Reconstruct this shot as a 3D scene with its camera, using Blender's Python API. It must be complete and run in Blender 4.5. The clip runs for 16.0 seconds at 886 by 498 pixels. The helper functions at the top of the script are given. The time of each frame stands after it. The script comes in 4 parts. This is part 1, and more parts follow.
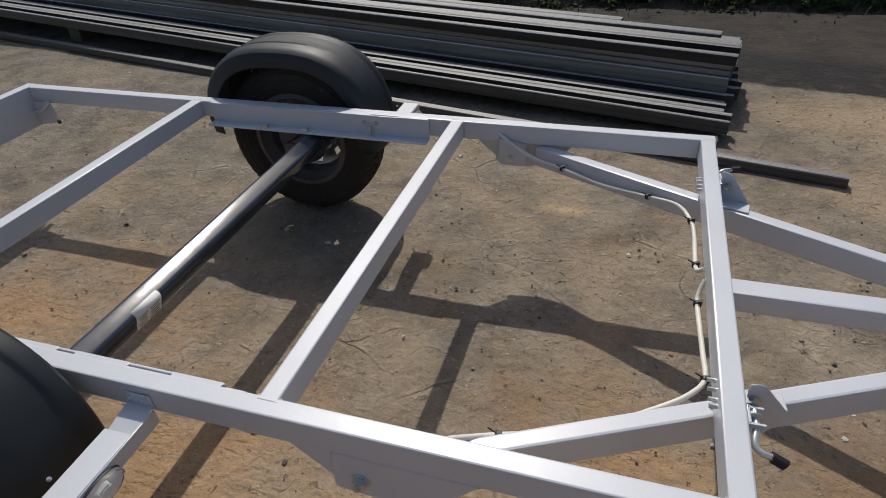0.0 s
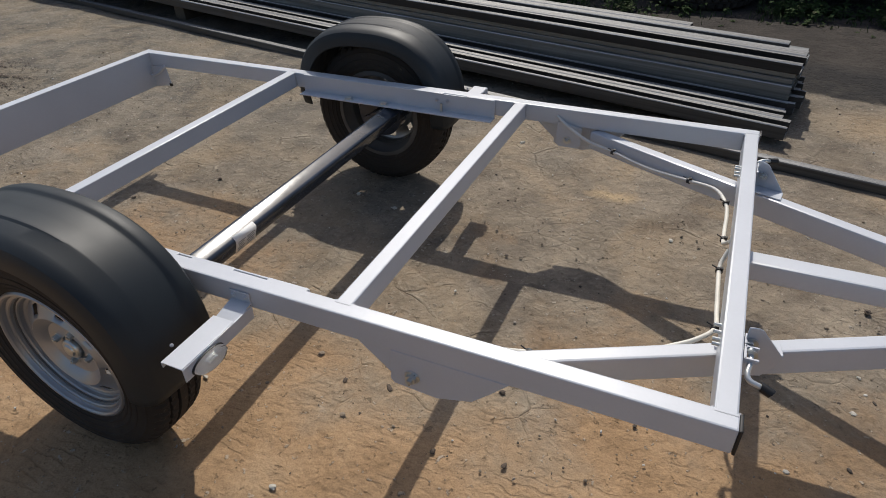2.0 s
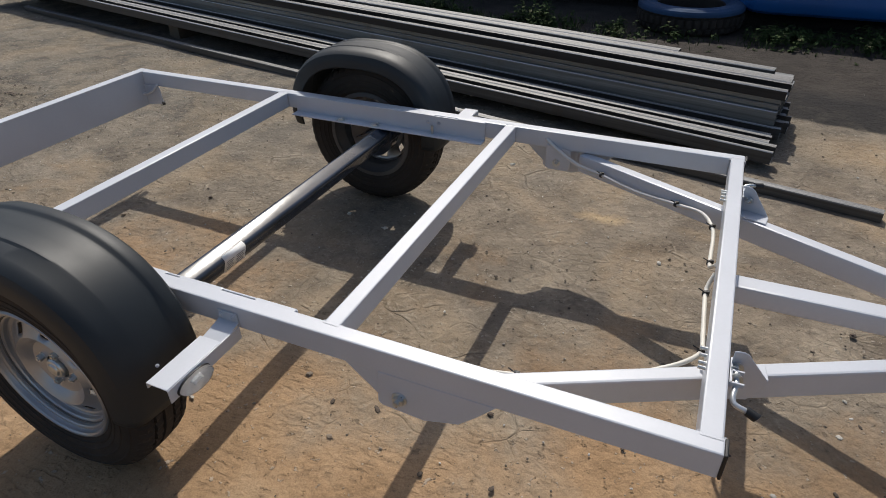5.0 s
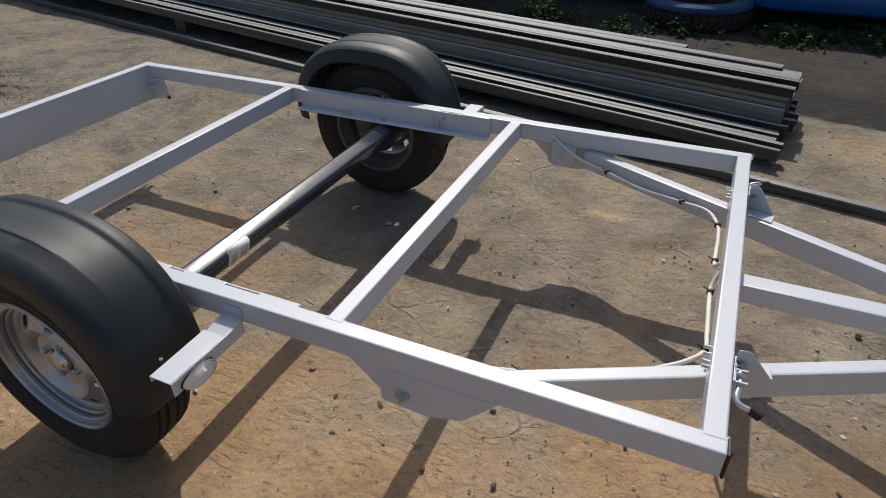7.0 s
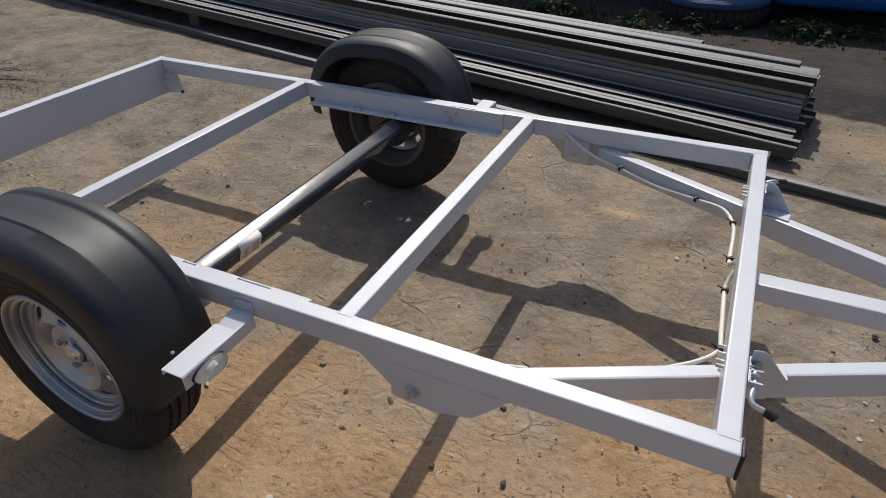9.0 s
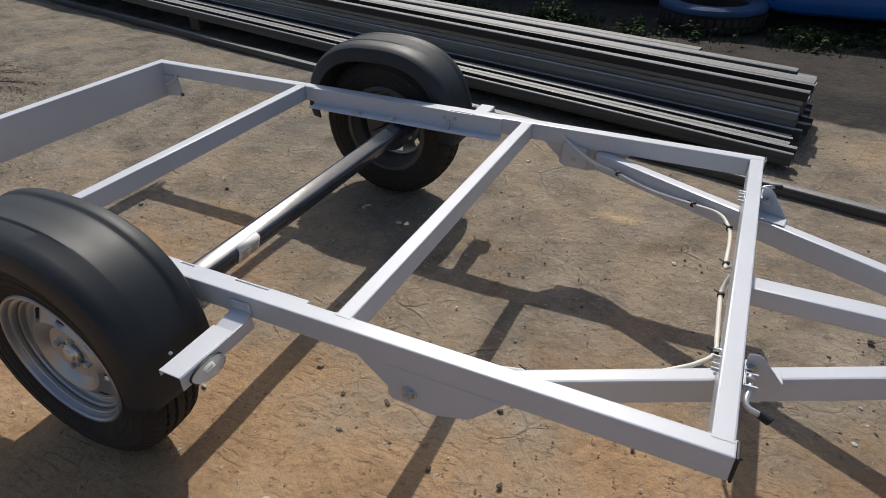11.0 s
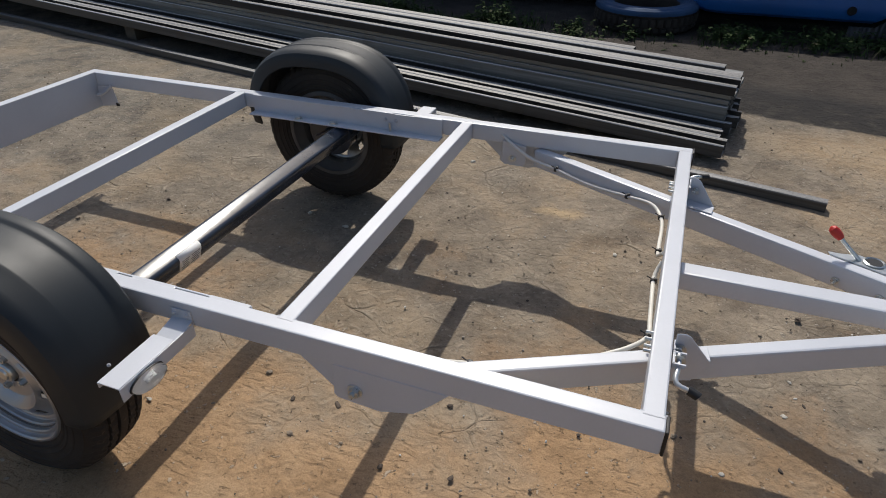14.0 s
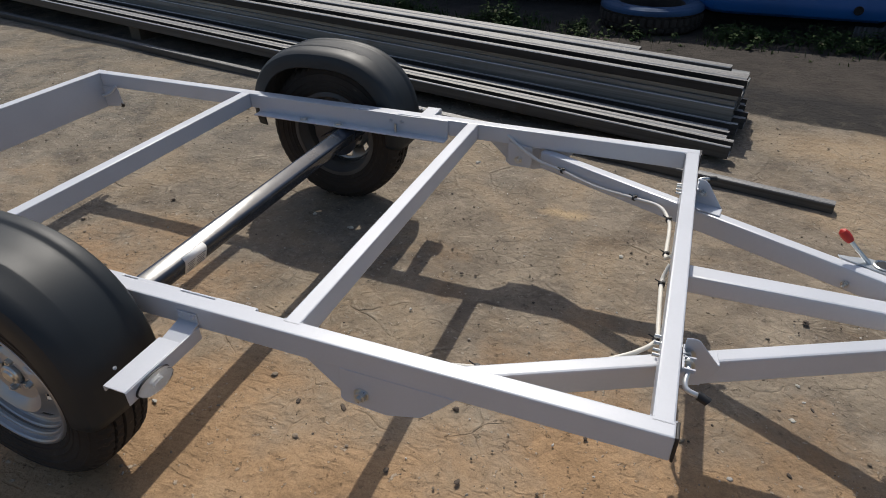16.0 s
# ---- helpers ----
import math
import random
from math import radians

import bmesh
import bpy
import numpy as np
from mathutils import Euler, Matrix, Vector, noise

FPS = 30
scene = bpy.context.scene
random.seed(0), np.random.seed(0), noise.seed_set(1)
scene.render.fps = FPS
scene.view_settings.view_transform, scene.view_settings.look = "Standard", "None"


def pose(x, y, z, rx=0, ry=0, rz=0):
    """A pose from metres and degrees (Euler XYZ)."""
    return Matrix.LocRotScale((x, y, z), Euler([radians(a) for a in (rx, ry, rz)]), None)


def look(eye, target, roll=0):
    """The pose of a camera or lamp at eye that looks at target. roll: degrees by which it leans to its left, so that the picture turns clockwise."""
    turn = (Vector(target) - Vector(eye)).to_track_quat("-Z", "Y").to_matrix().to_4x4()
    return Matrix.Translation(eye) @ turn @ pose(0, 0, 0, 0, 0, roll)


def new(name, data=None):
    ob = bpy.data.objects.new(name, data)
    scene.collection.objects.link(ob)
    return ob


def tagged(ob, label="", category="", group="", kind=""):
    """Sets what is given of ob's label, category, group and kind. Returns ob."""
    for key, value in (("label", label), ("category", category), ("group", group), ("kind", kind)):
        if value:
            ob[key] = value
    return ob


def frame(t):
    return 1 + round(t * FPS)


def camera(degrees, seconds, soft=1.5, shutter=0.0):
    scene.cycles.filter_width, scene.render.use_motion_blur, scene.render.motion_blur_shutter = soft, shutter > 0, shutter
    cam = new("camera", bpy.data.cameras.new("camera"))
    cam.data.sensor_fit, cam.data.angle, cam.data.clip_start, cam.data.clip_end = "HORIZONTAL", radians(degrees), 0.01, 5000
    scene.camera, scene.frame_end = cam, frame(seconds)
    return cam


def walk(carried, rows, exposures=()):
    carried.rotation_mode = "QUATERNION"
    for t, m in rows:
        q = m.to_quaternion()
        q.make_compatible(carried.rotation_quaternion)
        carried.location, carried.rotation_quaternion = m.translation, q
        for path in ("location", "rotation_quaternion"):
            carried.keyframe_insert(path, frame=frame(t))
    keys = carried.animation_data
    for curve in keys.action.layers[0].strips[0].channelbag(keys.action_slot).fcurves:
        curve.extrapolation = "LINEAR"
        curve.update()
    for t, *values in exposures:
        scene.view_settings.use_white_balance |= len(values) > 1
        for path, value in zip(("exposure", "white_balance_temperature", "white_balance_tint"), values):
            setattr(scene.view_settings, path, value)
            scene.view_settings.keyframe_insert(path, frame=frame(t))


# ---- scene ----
cam = camera(71.6, 16.0, soft=0.95)
PATH = [
    (0, (-0.2, -0.588, 1.294), (-0.731, 0.958, 0.14), -3.4),
    (0.5, (-0.192, -0.667, 1.288), (-0.823, 0.85, 0.147), -4.1),
    (1, (-0.163, -0.807, 1.305), (-0.723, 0.695, 0.11), -1.4),
    (1.5, (-0.133, -0.835, 1.318), (-0.759, 0.659, 0.146), -0.1),
    (2, (-0.111, -0.821, 1.32), (-0.813, 0.662, 0.175), -2.0),
    (2.5, (-0.108, -0.818, 1.328), (-0.831, 0.674, 0.21), -1.9),
    (3, (-0.097, -0.819, 1.326), (-0.738, 0.72, 0.222), -1.5),
    (3.5, (-0.101, -0.819, 1.325), (-0.745, 0.721, 0.223), -1.2),
    (4, (-0.105, -0.82, 1.329), (-0.774, 0.713, 0.233), -0.9),
    (6.5, (-0.103, -0.82, 1.327), (-0.801, 0.7, 0.23), -0.9),
    (7, (-0.104, -0.817, 1.328), (-0.804, 0.696, 0.222), -0.8),
    (7.5, (-0.099, -0.815, 1.321), (-0.783, 0.701, 0.21), -0.6),
    (8, (-0.099, -0.817, 1.323), (-0.788, 0.694, 0.21), -0.6),
    (8.5, (-0.103, -0.814, 1.323), (-0.813, 0.687, 0.208), -1.0),
    (9, (-0.108, -0.812, 1.324), (-0.837, 0.679, 0.208), -1.0),
    (11.5, (-0.101, -0.82, 1.323), (-0.825, 0.684, 0.221), -0.4),
    (12, (-0.099, -0.819, 1.321), (-0.8, 0.693, 0.216), -0.8),
    (12.5, (-0.09, -0.82, 1.324), (-0.791, 0.693, 0.221), -0.7),
    (13, (-0.072, -0.822, 1.327), (-0.735, 0.718, 0.236), -1.2),
    (13.5, (-0.064, -0.828, 1.327), (-0.701, 0.725, 0.24), -1.2),
    (14, (-0.057, -0.831, 1.324), (-0.659, 0.733, 0.232), -0.4),
    (14.5, (-0.056, -0.829, 1.324), (-0.635, 0.736, 0.222), 0.0),
    (15, (-0.056, -0.825, 1.325), (-0.633, 0.745, 0.228), -0.4),
    (15.5, (-0.068, -0.825, 1.326), (-0.678, 0.733, 0.231), -0.0),
    (16, (-0.069, -0.824, 1.326), (-0.68, 0.735, 0.233), -0.5),
]
walk(cam, [(t, look(eye, target, roll)) for t, eye, target, roll in PATH], exposures=((0.0, -0.28), (0.6, -0.22), (1.5, -0.16), (3.0, -0.08), (16.0, -0.08)))

# ---- world, sun, exposure ----
SUN_WAY = Vector((-0.282, 0.775, 1.0)).normalized()
world = bpy.data.worlds.new("sky")
scene.world = world
world.use_nodes = True
wn = world.node_tree.nodes
sky = wn.new("ShaderNodeTexSky")
sky.sky_type, sky.sun_disc = "NISHITA", False
sky.sun_elevation = math.asin(SUN_WAY.z)
sky.dust_density = 2.5
sky.sun_rotation = math.atan2(SUN_WAY.x, SUN_WAY.y)
wn["Background"].inputs["Strength"].default_value = 0.11
world.node_tree.links.new(sky.outputs[0], wn["Background"].inputs["Color"])
sun_data = bpy.data.lights.new("sun", "SUN")
sun_data.energy, sun_data.angle, sun_data.color = 3.5, radians(0.6), (1.0, 0.95, 0.87)
sun = new("sun", sun_data)
sun.matrix_world = look(SUN_WAY * 20, (0, 0, 0))


# ---- materials ----
class Mat:
    """A node material with a few short-hands."""

    def __init__(self, name, color, rough=0.5, metal=0.0):
        self.m = bpy.data.materials.new(name)
        self.m.use_nodes = True
        self.t = self.m.node_tree
        self.b = self.t.nodes["Principled BSDF"]
        self.b.inputs["Base Color"].default_value = (*color, 1)
        self.b.inputs["Roughness"].default_value = rough
        self.b.inputs["Metallic"].default_value = metal
        self.color, self.rough = color, rough

    def node(self, kind, **values):
        n = self.t.nodes.new(kind)
        for key, v in values.items():
            n.inputs[key].default_value = v
        return n

    def link(self, a, b):
        self.t.links.new(a, b)

    def coords(self):
        if not hasattr(self, "place"):
            self.place = self.node("ShaderNodeNewGeometry").outputs["Position"]
        return self.place

    def noise(self, scale, detail=4.0, rough=0.55, distort=0.0):
        n = self.node("ShaderNodeTexNoise", Scale=scale, Detail=detail, Roughness=rough, Distortion=distort)
        self.link(self.coords(), n.inputs["Vector"])
        return n.outputs["Fac"]

    def ramp(self, fac, stops):
        r = self.node("ShaderNodeValToRGB")
        e = r.color_ramp.elements
        while len(e) < len(stops):
            e.new(0.5)
        for el, (p, c) in zip(e, stops):
            el.position, el.color = p, (*c, 1) if len(c) == 3 else c
        self.link(fac, r.inputs["Fac"])
        return r.outputs["Color"]

    def mix(self, fac, a, b, kind="MIX"):
        n = self.t.nodes.new("ShaderNodeMix")
        n.data_type, n.blend_type = "RGBA", kind
        for sock, v in ((n.inputs["Factor"], fac), (n.inputs[6], a), (n.inputs[7], b)):
            if hasattr(v, "is_linked"):
                self.link(v, sock)
            elif sock == n.inputs["Factor"]:
                sock.default_value = v
            else:
                sock.default_value = (*v, 1)
        return n.outputs[2]

    def math(self, op, a, b=0.0):
        n = self.t.nodes.new("ShaderNodeMath")
        n.operation = op
        for sock, v in zip(n.inputs, (a, b)):
            if hasattr(v, "is_linked"):
                self.link(v, sock)
            else:
                sock.default_value = v
        return n.outputs[0]

    def bump(self, height, strength=0.3, distance=0.01):
        n = self.node("ShaderNodeBump", Strength=strength, Distance=distance)
        self.link(height, n.inputs["Height"])
        self.link(n.outputs[0], self.b.inputs["Normal"])

    def base(self, out):
        self.link(out, self.b.inputs["Base Color"])

    def gloss(self, fac, low, high):
        n = self.node("ShaderNodeMapRange")
        n.inputs["To Min"].default_value, n.inputs["To Max"].default_value = low, high
        self.link(fac, n.inputs["Value"])
        self.link(n.outputs[0], self.b.inputs["Roughness"])


def worn(name, color, rough, metal=0.0, vary=0.12, scale=30.0, bump=0.05, spots=None, coat=0.0, spec=0.5, uneven=1.0):
    """Paint or metal with mottling at two scales, fine relief and uneven gloss."""
    k = Mat(name, color, rough, metal)
    big, fine = k.noise(scale * 0.15, 3), k.noise(scale * 6, 5)
    low = tuple(c * (1 - vary) for c in color)
    high = tuple(min(1, c * (1 + vary)) for c in color)
    col = k.ramp(big, ((0.3, low), (0.7, high)))
    col = k.mix(k.math("MULTIPLY", fine, 0.18), col, tuple(c * 0.6 for c in color))
    if spots:
        s = k.ramp(k.noise(scale * 1.3, 6, 0.7), ((0.62, (0, 0, 0)), (0.72, (1, 1, 1))))
        col = k.mix(s, col, spots)
    k.base(col)
    k.gloss(k.noise(scale * 0.8, 4), max(0.03, rough - 0.1 * uneven), min(1, rough + 0.12 * uneven))
    k.bump(fine, bump, 0.004)
    k.b.inputs["Coat Weight"].default_value = coat
    k.b.inputs["Coat Roughness"].default_value = 0.25
    k.b.inputs["Specular IOR Level"].default_value = spec
    return k.m


PAINT = worn("silver_paint", (0.555, 0.578, 0.622), 0.42, 0.0, 0.05, 25, 0.03, coat=0.3, spec=0.7)
PAINT_WELD = worn("painted_weld", (0.5, 0.505, 0.54), 0.45, 0.0, 0.12, 200, 0.6)
PLASTIC = worn("black_plastic", (0.0155, 0.0205, 0.0245), 0.53, 0.0, 0.2, 30, 0.02, spec=0.45, uneven=0.3)
RUBBER = worn("tyre_rubber", (0.037, 0.031, 0.0265), 0.76, 0.0, 0.35, 30, 0.3, spots=(0.10, 0.078, 0.058), spec=0.25)
CAP = worn("black_cap_plastic", (0.012, 0.012, 0.013), 0.5, 0.0, 0.2, 60, 0.1)
RIM = worn("wheel_silver", (0.42, 0.425, 0.435), 0.34, 0.65, 0.10, 40, 0.05)
# inner wheel barrel: dirty metal with its shade put into a darker grey
BARREL = worn("shaded_barrel_grey", (0.105, 0.10, 0.094), 0.55, 0.0, 0.35, 30, 0.1)
AXLE = worn("black_axle_enamel", (0.027, 0.037, 0.055), 0.145, 0.0, 0.3, 70, 0.012, spots=(0.03, 0.03, 0.03), coat=0.0, spec=0.6, uneven=0.3)
BRIGHT_ZINC = worn("bright_zinc_plate", (0.78, 0.79, 0.78), 0.34, 0.75, 0.08, 80, 0.05)
ZINC = worn("zinc_plate", (0.62, 0.64, 0.63), 0.3, 0.9, 0.12, 80, 0.1)


def rolled_steel(name, color, rough, metal, rust, dust_sheen=0.8, light=1.6):
    """Oily mill-scale steel with streaks along the profile, rust bloom and a dusty film that carries the tops' sheen.
    """
    k = Mat(name, color, rough, metal)
    tex = k.node("ShaderNodeTexCoord")
    pull = k.node("ShaderNodeMapping")
    pull.inputs["Scale"].default_value = (0.7, 45.0, 45.0)
    k.link(tex.outputs["Object"], pull.inputs["Vector"])
    streak = k.node("ShaderNodeTexNoise", Scale=1.0, Detail=5.0, Roughness=0.6)
    k.link(pull.outputs[0], streak.inputs["Vector"])
    info = k.node("ShaderNodeObjectInfo")
    col = k.ramp(streak.outputs["Fac"], ((0.3, tuple(c * 0.55 for c in color)), (0.5, color), (0.72, tuple(c * light for c in color))))
    col = k.mix(k.math("MULTIPLY", info.outputs["Random"], 0.35), col, tuple(c * 0.5 for c in color))
    col = k.mix(k.ramp(k.noise(5.0, 7, 0.68, 0.6), ((0.55, (0, 0, 0)), (0.72, (0.6, 0.6, 0.6)))), col, rust)
    # pale dusty film on what looks up, with the tops' bright sheen in its colour
    geo = k.node("ShaderNodeNewGeometry")
    tilt = k.node("ShaderNodeSeparateXYZ")
    k.link(geo.outputs["Normal"], tilt.inputs[0])
    upward = k.ramp(tilt.outputs["Z"], ((0.75, (0, 0, 0)), (0.92, (1, 1, 1))))
    film = k.ramp(streak.outputs["Fac"], ((0.32, (dust_sheen * 0.35,) * 3), (0.62, (dust_sheen,) * 3)))
    speckle = k.ramp(k.noise(70, 6, 0.7), ((0.36, (0.45, 0.45, 0.45)), (0.56, (1, 1, 1))))
    film = k.math("MULTIPLY", k.math("MULTIPLY", upward, film), speckle)
    col = k.mix(film, col, (0.325, 0.325, 0.32))
    k.link(k.math("MULTIPLY", k.math("SUBTRACT", 1.0, film), metal), k.b.inputs["Metallic"])
    k.base(col)
    k.gloss(streak.outputs["Fac"], rough - 0.12, rough + 0.14)
    k.bump(k.math("ADD", k.noise(160, 4), k.math("MULTIPLY", streak.outputs["Fac"], 1.5)), 0.06, 0.003)
    return k.m


STEEL = rolled_steel("dark_oiled_steel", (0.262, 0.270, 0.262), 0.33, 0.5, (0.17, 0.14, 0.115), 0.45)
BLACK_STEEL = rolled_steel("blackened_mill_scale", (0.034, 0.032, 0.031), 0.5, 0.4, (0.04, 0.03, 0.024), 0.8)
GREY_STEEL = rolled_steel("grey_mill_scale", (0.098, 0.096, 0.095), 0.50, 0.6, (0.08, 0.064, 0.052), 0.78)
# the sky's glint along the channel bends, put in as a paler metal
BEND_GLINT = rolled_steel("steel_bend_glint", (0.56, 0.54, 0.50), 0.34, 0.75, (0.3, 0.26, 0.22), 0.3)
WHITE_WIRE = worn("white_sleeve", (0.74, 0.715, 0.64), 0.5, 0.0, 0.1, 60, 0.1)
GREY_WIRE = worn("grey_sleeve", (0.64, 0.62, 0.58), 0.5, 0.0, 0.1, 60, 0.1)
STICKER = worn("paper_label", (0.82, 0.82, 0.8), 0.6, 0.0, 0.05, 60, 0.05)
INK = worn("grey_ink", (0.3, 0.3, 0.3), 0.7)
RED = worn("red_grip", (0.55, 0.03, 0.02), 0.35, 0.0, 0.1, 60, 0.05)
DULL_BLUE = worn("dull_blue_paint", (0.011, 0.043, 0.105), 0.75, 0.0, 0.5, 14, 0.2, spots=(0.02, 0.02, 0.02))
BLUE = worn("blue_body_paint", (0.006, 0.088, 0.30), 0.45, 0.0, 0.25, 6, 0.1, spots=(0.02, 0.05, 0.14))
WOOD = worn("grey_timber", (0.13, 0.10, 0.07), 0.8, 0.0, 0.3, 30, 0.4)
FENCE = worn("weathered_sheet", (0.10, 0.10, 0.105), 0.6, 0.2, 0.25, 8, 0.2)
DARK = worn("underbody_and_hole_dark", (0.012, 0.012, 0.013), 0.8, 0.0, 0.3, 10, 0.2)


def glass_mat():
    k = Mat("clear_lens", (0.97, 0.97, 0.96), 0.03)
    k.b.inputs["Transmission Weight"].default_value = 0.97
    k.b.inputs["IOR"].default_value = 1.49
    ribs = k.node("ShaderNodeTexWave", Scale=60.0, Distortion=0.5)
    k.link(k.coords(), ribs.inputs["Vector"])
    k.bump(ribs.outputs["Fac"], 0.25, 0.002)
    return k.m


LENS = glass_mat()


def ground_mat():
    k = Mat("packed_ground", (0.28, 0.22, 0.15), 0.92)
    sep = k.node("ShaderNodeSeparateXYZ")
    k.link(k.coords(), sep.inputs[0])
    y, x = sep.outputs["Y"], sep.outputs["X"]
    # sandy dirt close by turns into worn grey concrete further back
    drift = k.math("ADD", k.math("MULTIPLY", y, 0.5), k.math("MULTIPLY", k.noise(1.3, 8, 0.62), 1.9))
    zone = k.ramp(k.math("MULTIPLY", drift, 0.5), ((0.50, (0, 0, 0)), (0.66, (1, 1, 1))))
    sand = k.ramp(k.noise(2.6, 8, 0.62, 0.4), ((0.28, (0.24, 0.15, 0.08)), (0.5, (0.355, 0.232, 0.131)), (0.72, (0.44, 0.31, 0.19))))
    grey = k.ramp(k.noise(3.4, 9, 0.66, 0.6), ((0.3, (0.132, 0.105, 0.078)), (0.5, (0.196, 0.162, 0.125)), (0.7, (0.30, 0.25, 0.19))))
    col = k.mix(zone, sand, grey)
    # sand blown over the slab in patches
    col = k.mix(k.ramp(k.noise(1.7, 6, 0.6, 0.8), ((0.47, (0, 0, 0)), (0.66, (0.85, 0.85, 0.85)))), col, k.mix(zone, (0.37, 0.245, 0.142), (0.305, 0.229, 0.150)))
    warp = k.node("ShaderNodeTexNoise", Scale=3.0, Detail=6.0, Roughness=0.65)
    k.link(k.coords(), warp.inputs["Vector"])
    off = k.node("ShaderNodeMix")
    off.data_type, off.blend_type = "RGBA", "LINEAR_LIGHT"
    off.inputs["Factor"].default_value = 0.16
    k.link(k.coords(), off.inputs[6])
    k.link(warp.outputs["Color"], off.inputs[7])
    # single stains: a pale clay spot, a damp spot, and a tan patch by the stack
    def spot(at, rx, ry, soft, amount, color, base):
        d = k.node("ShaderNodeMapping")
        d.vector_type = "TEXTURE"
        d.inputs["Location"].default_value = (*at, 0)
        d.inputs["Scale"].default_value = (rx, ry, 1)
        k.link(off.outputs[2], d.inputs["Vector"])
        flat = k.node("ShaderNodeVectorMath")
        flat.operation = "MULTIPLY"
        flat.inputs[1].default_value = (1, 1, 0)
        k.link(d.outputs[0], flat.inputs[0])
        length = k.node("ShaderNodeVectorMath")
        length.operation = "LENGTH"
        k.link(flat.outputs[0], length.inputs[0])
        a = amount
        m = k.ramp(length.outputs["Value"], ((1 - soft, (a, a, a)), (1.0, (0, 0, 0))))
        return k.mix(m, base, color)

    col = spot((-0.44, 1.54), 0.13, 0.07, 0.7, 0.75, (0.46, 0.34, 0.2), col)
    col = spot((-0.17, 1.36), 0.16, 0.12, 0.8, 0.5, (0.11, 0.08, 0.055), col)
    col = spot((1.05, 2.66), 0.9, 0.32, 0.6, 0.75, (0.39, 0.28, 0.17), col)
    col = spot((-4.85, 1.6), 0.75, 0.24, 0.85, 0.75, (0.075, 0.06, 0.047), col)
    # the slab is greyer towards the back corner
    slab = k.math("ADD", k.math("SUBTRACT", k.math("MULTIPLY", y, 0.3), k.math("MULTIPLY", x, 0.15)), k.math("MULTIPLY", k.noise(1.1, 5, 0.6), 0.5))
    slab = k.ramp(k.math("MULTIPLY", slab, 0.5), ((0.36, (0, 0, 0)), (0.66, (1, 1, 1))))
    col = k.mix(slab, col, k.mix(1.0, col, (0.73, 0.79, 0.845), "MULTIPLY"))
    # dark stains
    col = k.mix(k.ramp(k.noise(0.8, 5, 0.65), ((0.56, (0, 0, 0)), (0.72, (0.55, 0.55, 0.55)))), col, (0.10, 0.088, 0.07))
    fine = k.noise(55, 8, 0.72)
    grit = k.noise(210, 6, 0.7)
    col = k.mix(0.42, col, k.ramp(fine, ((0.3, (0.5, 0.5, 0.5)), (0.5, (1, 1, 1)), (0.7, (1.3, 1.28, 1.25)))), "MULTIPLY")
    col = k.mix(0.28, col, k.ramp(grit, ((0.32, (0.4, 0.4, 0.4)), (0.5, (1, 1, 1)), (0.68, (1.4, 1.4, 1.38)))), "MULTIPLY")
    # trodden ripples and scuffs, mostly in the sand
    squeeze = k.node("ShaderNodeMapping")
    squeeze.inputs["Scale"].default_value = (1.0, 1.4, 1.0)
    squeeze.inputs["Rotation"].default_value = (0, 0, 0.3)
    k.link(k.coords(), squeeze.inputs["Vector"])
    ripple = k.node("ShaderNodeTexNoise", Scale=17.0, Detail=3.0, Roughness=0.5, Distortion=0.25)
    k.link(squeeze.outputs[0], ripple.inputs["Vector"])
    rip = k.ramp(ripple.outputs["Fac"], ((0.32, (0, 0, 0)), (0.56, (1, 1, 1))))
    col = k.mix(0.2, col, k.ramp(ripple.outputs["Fac"], ((0.30, (0.66, 0.62, 0.58)), (0.40, (1, 1, 1)))), "MULTIPLY")
    # flaked patches of the slab
    flake = k.ramp(k.noise(5.5, 7, 0.62), ((0.45, (0, 0, 0)), (0.53, (1, 1, 1))))
    col = k.mix(k.math("MULTIPLY", k.math("MULTIPLY", flake, zone), 0.22), col, (0.36, 0.30, 0.22))
    # pale crumbs pressed into the crust
    crumb = k.ramp(k.noise(46, 4, 0.55), ((0.645, (0, 0, 0)), (0.685, (1, 1, 1))))
    col = k.mix(k.math("MULTIPLY", crumb, 0.55), col, (0.45, 0.40, 0.33))
    soot = k.ramp(k.noise(40, 4, 0.6), ((0.325, (1, 1, 1)), (0.365, (0, 0, 0))))
    col = k.mix(k.math("MULTIPLY", soot, 0.4), col, (0.085, 0.064, 0.047))
    # wind ripples in the sand
    wave = k.node("ShaderNodeTexWave", Scale=11.0, Distortion=5.0, Detail=4.0)
    wave.inputs["Detail Scale"].default_value = 1.6
    wave.bands_direction = "Y"
    k.link(k.coords(), wave.inputs["Vector"])
    dune = k.ramp(wave.outputs["Fac"], ((0.05, (0, 0, 0)), (0.30, (1, 1, 1))))
    where = k.math("MULTIPLY", k.math("SUBTRACT", 1.0, zone), k.ramp(k.noise(6.5, 4, 0.6), ((0.47, (0, 0, 0)), (0.62, (1, 1, 1)))))
    trough = k.math("MULTIPLY", k.math("SUBTRACT", 1.0, dune), where)
    col = k.mix(k.math("MULTIPLY", trough, 0.16), col, (0.15, 0.10, 0.062))
    # the ground grows darker towards the weeds
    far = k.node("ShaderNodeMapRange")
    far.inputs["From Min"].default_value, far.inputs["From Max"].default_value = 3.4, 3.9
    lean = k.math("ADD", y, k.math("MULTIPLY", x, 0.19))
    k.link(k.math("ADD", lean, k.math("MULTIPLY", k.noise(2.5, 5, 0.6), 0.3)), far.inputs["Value"])
